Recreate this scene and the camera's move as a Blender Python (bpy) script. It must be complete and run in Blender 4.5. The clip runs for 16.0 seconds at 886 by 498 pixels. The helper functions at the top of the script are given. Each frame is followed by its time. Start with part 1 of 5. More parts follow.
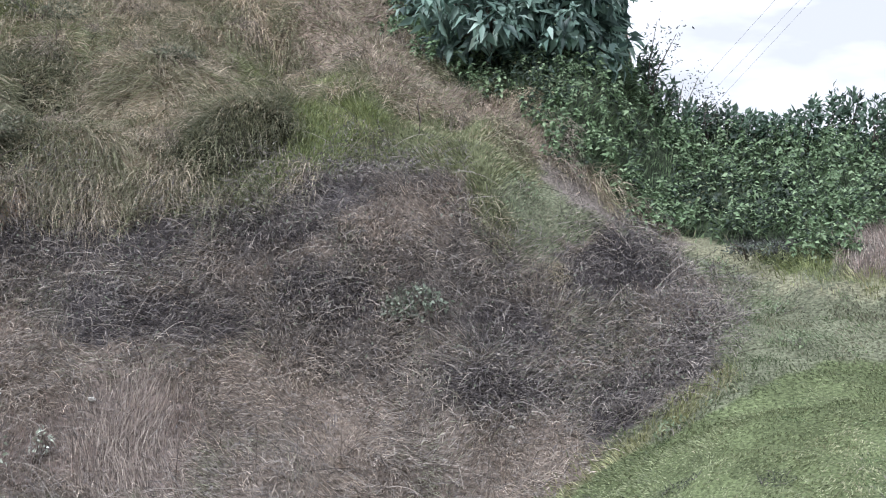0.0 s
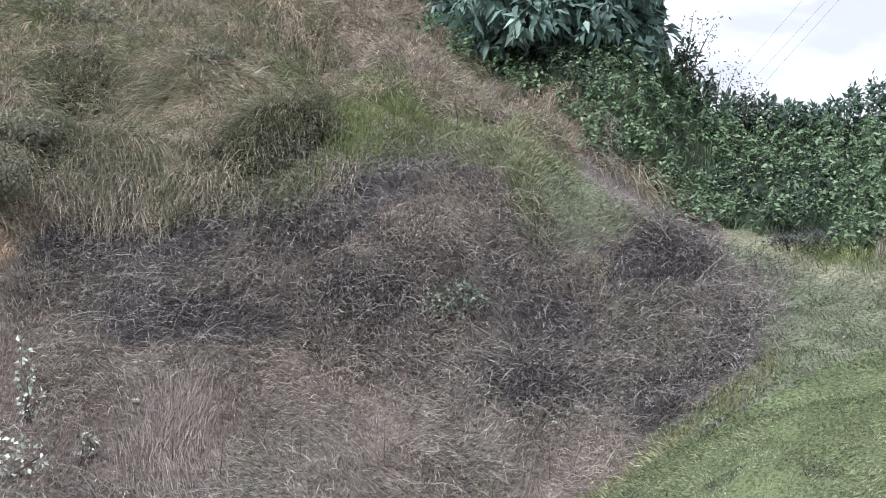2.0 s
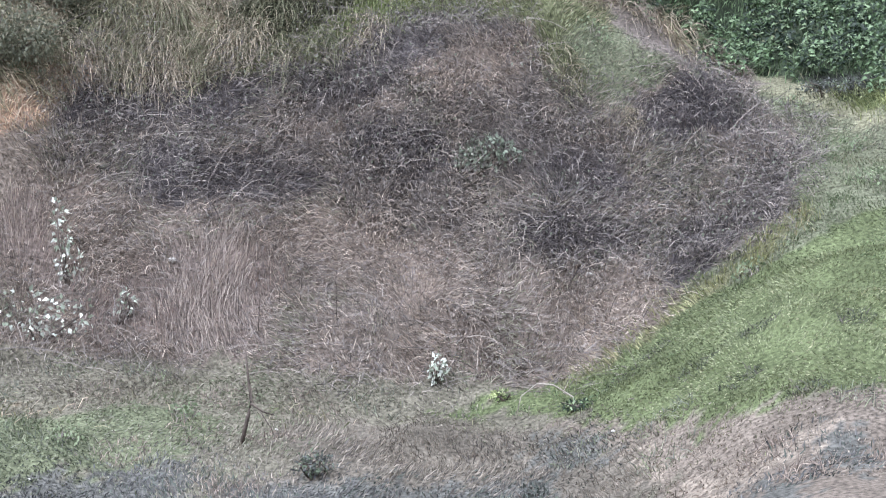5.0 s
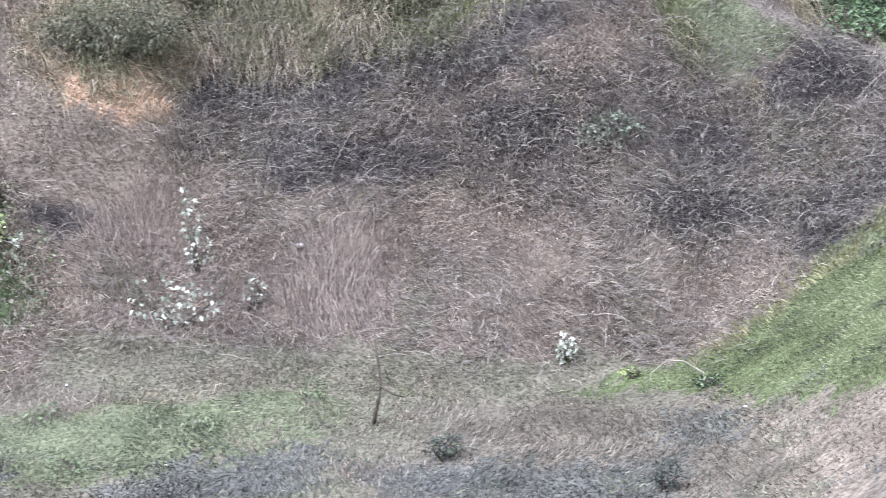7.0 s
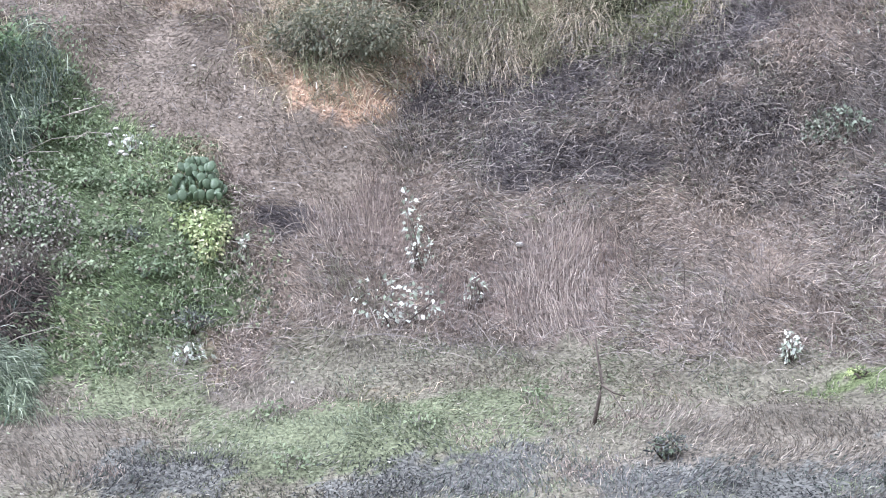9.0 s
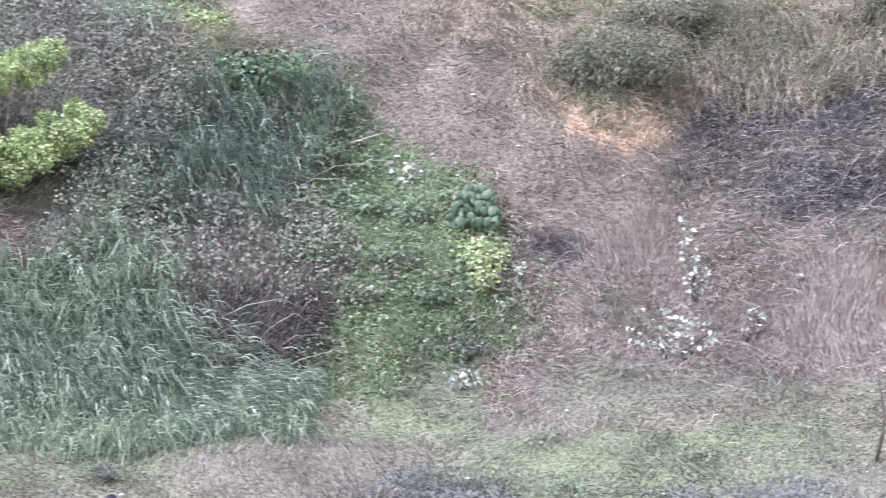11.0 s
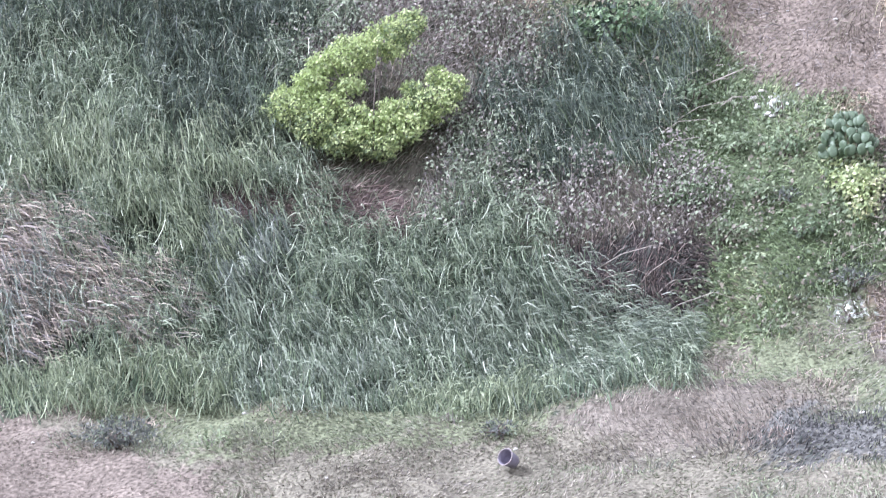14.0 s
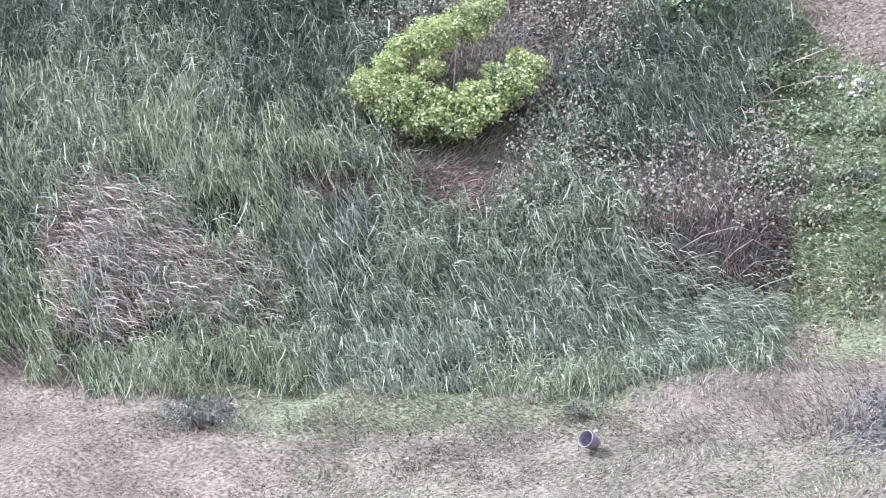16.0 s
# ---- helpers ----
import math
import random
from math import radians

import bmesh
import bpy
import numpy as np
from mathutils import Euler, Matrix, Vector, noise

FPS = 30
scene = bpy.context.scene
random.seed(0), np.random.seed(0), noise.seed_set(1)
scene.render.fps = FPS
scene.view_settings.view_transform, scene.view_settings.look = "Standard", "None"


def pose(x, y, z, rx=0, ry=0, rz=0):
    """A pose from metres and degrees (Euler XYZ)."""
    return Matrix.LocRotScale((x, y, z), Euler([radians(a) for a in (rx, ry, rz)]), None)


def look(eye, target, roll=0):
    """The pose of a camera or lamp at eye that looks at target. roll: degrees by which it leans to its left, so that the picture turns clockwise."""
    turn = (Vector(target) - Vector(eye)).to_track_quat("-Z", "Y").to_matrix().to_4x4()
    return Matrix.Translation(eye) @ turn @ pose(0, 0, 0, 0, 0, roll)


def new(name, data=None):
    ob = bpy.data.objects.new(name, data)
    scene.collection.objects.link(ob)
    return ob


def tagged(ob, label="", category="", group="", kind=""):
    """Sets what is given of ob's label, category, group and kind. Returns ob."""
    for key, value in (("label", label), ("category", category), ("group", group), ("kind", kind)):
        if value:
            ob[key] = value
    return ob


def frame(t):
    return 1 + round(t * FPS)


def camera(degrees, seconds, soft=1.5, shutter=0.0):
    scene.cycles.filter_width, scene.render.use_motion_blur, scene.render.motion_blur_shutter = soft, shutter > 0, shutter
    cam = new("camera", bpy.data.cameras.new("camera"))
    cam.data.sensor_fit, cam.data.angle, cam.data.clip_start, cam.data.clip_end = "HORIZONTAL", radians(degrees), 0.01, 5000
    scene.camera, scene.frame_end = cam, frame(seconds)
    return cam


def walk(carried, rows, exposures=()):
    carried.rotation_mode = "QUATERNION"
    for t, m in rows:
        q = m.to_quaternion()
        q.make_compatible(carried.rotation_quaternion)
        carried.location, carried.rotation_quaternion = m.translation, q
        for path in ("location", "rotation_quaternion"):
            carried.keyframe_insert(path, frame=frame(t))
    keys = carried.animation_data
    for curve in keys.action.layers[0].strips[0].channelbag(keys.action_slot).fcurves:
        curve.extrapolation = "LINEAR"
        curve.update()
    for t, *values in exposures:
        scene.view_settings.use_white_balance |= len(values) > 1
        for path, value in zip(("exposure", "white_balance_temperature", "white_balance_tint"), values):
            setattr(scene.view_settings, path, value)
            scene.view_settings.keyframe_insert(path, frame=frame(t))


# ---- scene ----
cam = camera(29.0, 16.0, soft=1.0, shutter=0.45)
# seconds, then the turn about x, y and z in degrees: the camera stands on one spot and pans
TURNS = (
    (0.0, 96.01, -2.49, -0.26),
    (0.5, 95.97, -2.35, 0.27),
    (1.0, 95.92, -2.14, 0.57),
    (1.5, 95.88, -1.94, 0.86),
    (2.0, 95.84, -1.63, 1.17),
    (2.5, 95.85, -1.49, 1.36),
    (3.0, 95.75, -1.38, 1.56),
    (3.5, 95.77, -1.31, 1.71),
    (4.0, 94.31, -1.16, 1.88),
    (4.2, 93.19, -1.04, 1.95),
    (6.3, 90.26, 0.64, 3.58),
    (6.5, 90.26, 0.69, 4.21),
    (7.0, 90.29, 0.91, 6.54),
    (7.5, 90.32, 1.00, 8.52),
    (8.0, 90.37, 0.94, 10.88),
    (8.2, 90.38, 0.97, 11.96),
    (10.3, 90.71, 0.99, 17.12),
    (10.5, 91.19, 0.55, 18.89),
    (11.0, 91.44, 0.24, 23.09),
    (11.5, 91.50, 0.06, 25.58),
    (12.0, 91.62, 0.98, 29.25),
    (12.5, 91.66, 3.07, 31.21),
    (13.0, 91.67, 3.98, 32.05),
    (13.5, 91.54, 4.65, 34.22),
    (14.0, 90.28, 4.97, 35.56),
    (14.5, 89.80, 5.06, 36.07),
    (15.0, 89.82, 5.09, 36.70),
    (15.5, 89.86, 5.03, 37.47),
    (16.0, 89.90, 5.00, 38.25),
)
walk(cam, [(t, pose(0, 0, 1.6, a, b, c)) for t, a, b, c in TURNS],
     exposures=[(0.0, 0.54, 5700, 9.8), (3.5, 0.57, 5640, 9.8), (4.2, 0.69, 5570, 11), (6.4, 1.08, 5510, 14), (8.2, 1.15, 5480, 14.5), (10.3, 1.29, 5420, 17.5), (12.5, 1.42, 5390, 20.5), (16.0, 1.45, 5480, 21)])

# ---- sky and sun ----
SUN_UP, SUN_TURN = 50, 222
world = bpy.data.worlds.new("overcast")
scene.world = world
world.use_nodes = True
wn, wl = world.node_tree.nodes, world.node_tree.links
wn.clear()
sky = wn.new("ShaderNodeTexSky")
sky.sky_type, sky.sun_disc = "NISHITA", False
sky.sun_elevation, sky.sun_rotation = radians(SUN_UP), radians(SUN_TURN)
where = wn.new("ShaderNodeTexCoord")
stretch = wn.new("ShaderNodeMapping")
stretch.inputs["Scale"].default_value = (1.0, 1.0, 3.0)
stretch.inputs["Rotation"].default_value = (0.0, 0.3, 0.4)
cloud = wn.new("ShaderNodeTexNoise")
cloud.inputs["Scale"].default_value, cloud.inputs["Detail"].default_value, cloud.inputs["Roughness"].default_value = 7.0, 5.0, 0.5
tone = wn.new("ShaderNodeValToRGB")
tone.color_ramp.elements[0].position, tone.color_ramp.elements[0].color = 0.42, (0.53, 0.505, 0.50, 1)
tone.color_ramp.elements[1].position, tone.color_ramp.elements[1].color = 0.72, (0.98, 0.93, 0.895, 1)
dim = wn.new("ShaderNodeVectorMath")
dim.operation = "SCALE"
dim.inputs["Scale"].default_value = 0.12
veil = wn.new("ShaderNodeMix")
veil.data_type = "RGBA"
veil.inputs["Factor"].default_value = 0.93
back = wn.new("ShaderNodeBackground")
back.inputs["Strength"].default_value = 1.25
done = wn.new("ShaderNodeOutputWorld")
wl.new(where.outputs["Generated"], stretch.inputs["Vector"])
wl.new(stretch.outputs["Vector"], cloud.inputs["Vector"])
wl.new(cloud.outputs["Fac"], tone.inputs["Fac"])
wl.new(sky.outputs["Color"], dim.inputs[0])
wl.new(dim.outputs["Vector"], veil.inputs["A"])
wl.new(tone.outputs["Color"], veil.inputs["B"])
wl.new(veil.outputs["Result"], back.inputs["Color"])
wl.new(back.outputs["Background"], done.inputs["Surface"])
sun = new("sun", bpy.data.lights.new("sun", "SUN"))
sun.data.energy, sun.data.angle, sun.data.color = 2.8, radians(9), (1.0, 0.97, 0.93)
sun.matrix_world = look((0, 0, 0), (-math.sin(radians(SUN_TURN)) * math.cos(radians(SUN_UP)), -math.cos(radians(SUN_TURN)) * math.cos(radians(SUN_UP)), -math.sin(radians(SUN_UP))))


# ---- materials ----
def material(name):
    m = bpy.data.materials.new(name)
    m.use_nodes = True
    return m, m.node_tree.nodes, m.node_tree.links, m.node_tree.nodes["Principled BSDF"]


def foliage(name, rough=0.55, through_light=0.3, spread=0.35, single=False):
    """Leaves and blades: colour by the leaf's own tint, each leaf a little lighter or darker, some light let through."""
    m, n, l, p = material(name)
    tint = n.new("ShaderNodeAttribute")
    tint.attribute_name = "tint"
    geo = n.new("ShaderNodeNewGeometry")
    scale = n.new("ShaderNodeMapRange")
    scale.inputs["To Min"].default_value, scale.inputs["To Max"].default_value = 1 - spread, 1 + spread
    each = n.new("ShaderNodeObjectInfo")
    l.new(each.outputs["Random"] if single else geo.outputs["Random Per Island"], scale.inputs["Value"])
    vary = n.new("ShaderNodeVectorMath")
    vary.operation = "SCALE"
    l.new(tint.outputs["Color"], vary.inputs[0])
    l.new(scale.outputs["Result"], vary.inputs["Scale"])
    l.new(vary.outputs["Vector"], p.inputs["Base Color"])
    p.inputs["Roughness"].default_value = rough
    p.inputs["Specular IOR Level"].default_value = 0.35
    glow = n.new("ShaderNodeBsdfTranslucent")
    l.new(vary.outputs["Vector"], glow.inputs["Color"])
    mix = n.new("ShaderNodeMixShader")
    mix.inputs["Fac"].default_value = through_light
    l.new(p.outputs["BSDF"], mix.inputs[1])
    l.new(glow.outputs["BSDF"], mix.inputs[2])
    l.new(mix.outputs["Shader"], n["Material Output"].inputs["Surface"])
    return m


def solid(name, dark, light, scale, rough=0.8, bump=0.3, metal=0.0):
    """A surface whose colour wanders between two tones at two scales, with relief."""
    m, n, l, p = material(name)
    pos = n.new("ShaderNodeTexCoord")
    fine, broad = n.new("ShaderNodeTexNoise"), n.new("ShaderNodeTexNoise")
    fine.inputs["Scale"].default_value, fine.inputs["Detail"].default_value = scale, 6
    broad.inputs["Scale"].default_value = scale / 7
    both = n.new("ShaderNodeMath")
    both.operation = "ADD"
    l.new(pos.outputs["Object"], fine.inputs["Vector"])
    l.new(pos.outputs["Object"], broad.inputs["Vector"])
    l.new(fine.outputs["Fac"], both.inputs[0])
    l.new(broad.outputs["Fac"], both.inputs[1])
    ramp = n.new("ShaderNodeValToRGB")
    ramp.color_ramp.elements[0].position, ramp.color_ramp.elements[0].color = 0.35, (*dark, 1)
    ramp.color_ramp.elements[1].position, ramp.color_ramp.elements[1].color = 0.65, (*light, 1)
    half = n.new("ShaderNodeMath")
    half.operation = "MULTIPLY"
    half.inputs[1].default_value = 0.5
    l.new(both.outputs["Value"], half.inputs[0])
    l.new(half.outputs["Value"], ramp.inputs["Fac"])
    l.new(ramp.outputs["Color"], p.inputs["Base Color"])
    b = n.new("ShaderNodeBump")
    b.inputs["Strength"].default_value, b.inputs["Distance"].default_value = bump, 0.02
    l.new(fine.outputs["Fac"], b.inputs["Height"])
    l.new(b.outputs["Normal"], p.inputs["Normal"])
    p.inputs["Roughness"].default_value, p.inputs["Metallic"].default_value = rough, metal
    return m


def soil(name):
    m, n, l, p = material(name)
    tint = n.new("ShaderNodeAttribute")
    tint.attribute_name = "tint"
    pos = n.new("ShaderNodeTexCoord")
    fine, broad = n.new("ShaderNodeTexNoise"), n.new("ShaderNodeTexNoise")
    fine.inputs["Scale"].default_value, fine.inputs["Detail"].default_value = 16.0, 9
    broad.inputs["Scale"].default_value, broad.inputs["Detail"].default_value = 0.9, 4
    l.new(pos.outputs["Object"], fine.inputs["Vector"])
    l.new(pos.outputs["Object"], broad.inputs["Vector"])
    f1, f2 = n.new("ShaderNodeMapRange"), n.new("ShaderNodeMapRange")
    f1.inputs["From Min"].default_value, f1.inputs["From Max"].default_value = 0.3, 0.7
    f1.inputs["To Min"].default_value, f1.inputs["To Max"].default_value = 0.4, 1.6
    f2.inputs["From Min"].default_value, f2.inputs["From Max"].default_value = 0.3, 0.7
    f2.inputs["To Min"].default_value, f2.inputs["To Max"].default_value = 0.75, 1.25
    l.new(fine.outputs["Fac"], f1.inputs["Value"])
    l.new(broad.outputs["Fac"], f2.inputs["Value"])
    prod = n.new("ShaderNodeMath")
    prod.operation = "MULTIPLY"
    l.new(f1.outputs["Result"], prod.inputs[0])
    l.new(f2.outputs["Result"], prod.inputs[1])
    vary = n.new("ShaderNodeVectorMath")
    vary.operation = "SCALE"
    l.new(tint.outputs["Color"], vary.inputs[0])
    l.new(prod.outputs["Value"], vary.inputs["Scale"])
    l.new(vary.outputs["Vector"], p.inputs["Base Color"])
    b = n.new("ShaderNodeBump")
    b.inputs["Strength"].default_value, b.inputs["Distance"].default_value = 0.8, 0.05
    l.new(fine.outputs["Fac"], b.inputs["Height"])
    l.new(b.outputs["Normal"], p.inputs["Normal"])
    p.inputs["Roughness"].default_value = 0.95
    p.inputs["Specular IOR Level"].default_value = 0.1
    return m


LEAF = foliage("living_leaf")
LEAF_SINGLE = foliage("single_leaf", 0.5, 0.3, 0.4, True)
GRASS = foliage("grass_blade", 0.7, 0.25, 0.42)
TWIG = foliage("dry_twig", 0.85, 0.0, 0.32)
REED = foliage("reed_leaf", 0.5, 0.28, 0.26)
SOIL = soil("soil_and_litter")
BARK = solid("bark", (0.05, 0.04, 0.033), (0.16, 0.13, 0.11), 30)
DEADWOOD = solid("bleached_wood", (0.28, 0.25, 0.21), (0.55, 0.5, 0.44), 24)
STONE = solid("pale_stone", (0.42, 0.4, 0.37), (0.72, 0.7, 0.66), 12)
SACK = solid("faded_plastic", (0.12, 0.11, 0.15), (0.24, 0.22, 0.27), 9, 0.5)
SACK_RIM = solid("pale_plastic", (0.22, 0.19, 0.2), (0.34, 0.3, 0.3), 14, 0.5)
CABLE = solid("cable_sheath", (0.3, 0.3, 0.32), (0.36, 0.36, 0.38), 20, 0.6, 0.0)


# ---- the lie of the land ----
_TABLE = np.random.RandomState(7).rand(256, 256)


def wander(x, y, size, seed=0):
    """Smooth noise from -1 to 1 with bumps about size metres across."""
    x, y = np.asarray(x, float) / size + 37.3 * seed + 100, np.asarray(y, float) / size + 91.7 * seed + 100
    i, j = np.floor(x).astype(int), np.floor(y).astype(int)
    u, v = x - i, y - j
    u, v = u * u * (3 - 2 * u), v * v * (3 - 2 * v)
    a, b = _TABLE[i % 256, j % 256], _TABLE[(i + 1) % 256, j % 256]
    c, d = _TABLE[i % 256, (j + 1) % 256], _TABLE[(i + 1) % 256, (j + 1) % 256]
    return 2 * ((a * (1 - u) + b * u) * (1 - v) + (c * (1 - u) + d * u) * v) - 1


def ease(x, a, b):
    s = np.clip((np.asarray(x, float) - a) / (b - a), 0, 1)
    return s * s * (3 - 2 * s)


EYE = 1.6
BANK = ((0, 0), (6, -1.0), (14, -2.0), (21, -1.9), (23.5, -1.5), (27.3, -0.5), (28.5, 0.1), (31.5, 3.3), (34.5, 6.7),
        (36, 7.4), (44, 12.6), (60, 22), (90, 34), (140, 40), (900, 40))
KNOLL = ((0, 0), (14, -1.0), (21, -0.4), (24, 0.6), (30, 2.9), (32, 3.8), (33.5, 4.1), (35, 4.8), (42, 8.8), (43.2, 8.9),
         (50, 8.3), (70, 7), (140, 5), (900, 3))


# hummocks above the bank: east, north, breadth, height
MOUNDS = ((-4.3, 34.9, 1.0, 0.55), (-2.2, 35.6, 1.1, 0.35), (-7.6, 33.6, 0.9, 0.45), (-9.9, 32.3, 1.1, 0.5), (-6.1, 37.3, 1.0, 0.4), (3.4, 35.0, 0.9, 0.3))


def height(x, y):
    """The ground's height: a valley floor, a steep bank round it, a slope above it, and a lower knoll to the east."""
    x, y = np.asarray(x, float), np.asarray(y, float)
    rho, az = np.hypot(x, y), np.degrees(np.arctan2(x, y))
    far = ease(rho, 12, 26)
    r = rho + far * (0.7 * wander(x, y, 5.5, 1) + 0.3 * wander(x, y, 2.1, 2))
    one = np.interp(r, *zip(*BANK))
    two = np.interp(r, *zip(*KNOLL))
    low, high = ease(az, 0, 11.5), ease(az, 4.0, 8.2)
    back = ease(np.abs(az), 70, 120)
    w = low + (high - low) * ease(r, 33, 38)
    z = one * (1 - w) + two * w
    z = z * (1 - back) + back * (0.12 * rho)
    for mx, my, span, up in MOUNDS:
        z = z + up * np.exp(-((x - mx) ** 2 + (y - my) ** 2) / (span * span))
    z = z + ease(r, 33.0, 36.0) * (1 - high) * (0.55 * wander(x, y, 2.3, 9) + 0.25 * wander(x, y, 0.9, 10))
    return z + far * (0.12 * wander(x, y, 1.1, 3) + 0.06 * wander(x, y, 0.45, 4))


# ---- helpers for plants ----
rng = np.random.RandomState(11)


def lin(*rgb):
    c = np.array(rgb, float) / 255
    return np.where(c <= 0.04045, c / 12.92, ((c + 0.055) / 1.055) ** 2.4)


def unit(v):
    return v / np.maximum(1e-9, np.linalg.norm(v, axis=-1, keepdims=True))


def raw_mesh(name, verts, quads, tris, tints, mat):
    me = bpy.data.meshes.new(name)
    nv, nq, nt = len(verts), len(quads), len(tris)
    me.vertices.add(nv)
    me.vertices.foreach_set("co", np.ascontiguousarray(verts, np.float32).ravel())
    me.loops.add(4 * nq + 3 * nt)
    me.loops.foreach_set("vertex_index", np.concatenate([np.ravel(quads), np.ravel(tris)]).astype(np.int32))
    me.polygons.add(nq + nt)
    start = np.concatenate([np.arange(nq) * 4, 4 * nq + np.arange(nt) * 3]).astype(np.int32)
    me.polygons.foreach_set("loop_start", start)
    if tints is not None:
        at = me.attributes.new("tint", "FLOAT_COLOR", "POINT")
        at.data.foreach_set("color", np.hstack([tints, np.ones((nv, 1))]).astype(np.float32).ravel())
    me.update(calc_edges=True)
    me.materials.append(mat)
    return me


def ribbons(P, D, L, W, droop, tints, segs=2, pull=None):
    """Tapered bending blades: base points, first directions, lengths, widths, how far each bends over."""
    n = len(P)
    pull = np.array([[0, 0, -1.0]]) if pull is None else pull
    side = unit(np.cross(D, rng.normal(size=(n, 3))))
    rows = []
    for k in range(segs + 1):
        s = k / segs
        mid = P + D * (L * s)[:, None] + pull * (droop * L * s * s)[:, None]
        if k < segs:
            half = side * (W * 0.5 * (1 - 0.75 * s * s))[:, None]
            rows += [mid - half, mid + half]
        else:
            rows += [mid]
    m = len(rows)
    V = np.stack(rows, 1).reshape(-1, 3)
    o = np.arange(n)[:, None] * m
    Q = np.concatenate([o + np.array([[2 * k, 2 * k + 1, 2 * k + 3, 2 * k + 2]]) for k in range(segs - 1)]) if segs > 1 else np.zeros((0, 4), int)
    T = o + np.array([[2 * segs - 2, 2 * segs - 1, 2 * segs]])
    return V, Q, T, np.repeat(tints, m, 0)


def blades_leaf(P, D, N, L, W, tints, fold=0.25):
    """Broad leaves: pointed, widest near the base third, creased along the midrib."""
    n = len(P)
    side = unit(np.cross(D, N))
    up = unit(np.cross(side, D))
    a, b = L[:, None], W[:, None]
    V = np.stack([P, P + D * a * 0.38 - side * b * 0.5 + up * b * fold, P + D * a * 0.38 + side * b * 0.5 + up * b * fold,
                  P + D * a * 0.55, P + D * a - up * a * 0.12], 1).reshape(-1, 3)
    o = np.arange(n)[:, None] * 5
    T = np.concatenate([o + np.array([f]) for f in ((0, 3, 1), (1, 3, 4), (0, 2, 3), (2, 4, 3))])
    return V, np.zeros((0, 4), int), T, np.repeat(tints, 5, 0)


def join(*sets):
    V, Q, T, C, o = [], [], [], [], 0
    for v, q, t, c in sets:
        V.append(v), Q.append(q + o), T.append(t + o), C.append(c)
        o += len(v)
    return np.concatenate(V), np.concatenate(Q), np.concatenate(T), np.concatenate(C)


def put(name, data, mat, parent=None, label=""):
    ob = new(name, raw_mesh(name, *data, mat))
    ob.parent = parent
    if parent:
        tagged(ob, kind="stuff")
    if label:
        tagged(ob, label)
    return ob


def part(name, bm, mat, parent=None, label="", smooth=True):
    me = bpy.data.meshes.new(name)
    bm.normal_update()
    bm.to_mesh(me)
    bm.free()
    me.materials.append(mat)
    if smooth:
        me.polygons.foreach_set("use_smooth", [True] * len(me.polygons))
    ob = new(name, me)
    ob.parent = parent
    if label:
        tagged(ob, label)
    return ob


def tube(bm, points, radii, sides=6):
    """A tapering stem along points."""
    rings = []
    for k, (p, r) in enumerate(zip(points, radii)):
        a, b = Vector(points[max(0, k - 1)]), Vector(points[min(len(points) - 1, k + 1)])
        turn = (b - a).to_track_quat("Z", "Y")
        rings.append([bm.verts.new(Vector(p) + turn @ Vector((r * math.cos(2 * math.pi * j / sides), r * math.sin(2 * math.pi * j / sides), 0))) for j in range(sides)])
    for one, two in zip(rings, rings[1:]):
        for j in range(sides):
            bm.faces.new((one[j], one[(j + 1) % sides], two[(j + 1) % sides], two[j]))
    bm.faces.new(rings[0][::-1])
    bm.faces.new(rings[-1])


GAIN = 1.98


def pick(n, colours, x=None, y=None, seed=0):
    """A tint for each of n leaves out of weighted colours (red, green, blue, weight); near leaves tend to one colour."""
    colours = np.array(colours, float)
    w = np.cumsum(colours[:, 3]) / colours[:, 3].sum()
    u = rng.rand(n)
    if x is not None:
        drift = 0.5 + 0.5 * (0.6 * wander(x, y, 1.7, 20 + seed) + 0.4 * wander(x, y, 0.6, 30 + seed))
        u = np.clip(0.5 * u + 0.5 * np.clip((drift - 0.2) / 0.6, 0, 1), 0, 0.9999)
    k = np.searchsorted(w, u)
    base = lin(*colours[:, :3].T).T[np.minimum(k, len(colours) - 1)]
    grey = base.mean(1, keepdims=True)
    return (grey + 0.6 * (base - grey)) * GAIN


# ---- the plan: what grows where, in metres east and north of the camera, outlines cast from its view ----
ZONES = []


def zone(kind, *corners):
    ZONES.append((kind, np.array(corners)))


zone("straw_bank", (-10.76, 27.35), (-11.7, 29.4), (-9.18, 30.94), (-8.71, 31.48), (-8.18, 32.24), (-6.14, 32.84), (-4.63, 33.03), (-3.27, 33.7), (-2.21, 34.48), (-1.07, 35.04), (-0.14, 34.43), (0.78, 33.67), (1.88, 33.21), (2.39, 34.35), (3.58, 35.03), (5.01, 36.18), (5.6, 33.97), (5.2, 30.88), (4.35, 29.85), (3.01, 29.08), (2.05, 28.72), (0.91, 28.03), (-1.62, 27.51), (-5.08, 26.66), (-10.08, 25.81))
zone("straw_bank", (-11.67, 30.47), (-10.58, 30.55), (-9.7, 30.56), (-8.65, 31.49), (-8.14, 30.36), (-6.14, 29.78), (0.68, 29.71), (0.62, 28.09), (-2.03, 27.61), (-4.72, 27.21), (-7.44, 26.85), (-9.89, 26.4), (-10.47, 27.2), (-10.44, 28.24), (-10.92, 29.02))
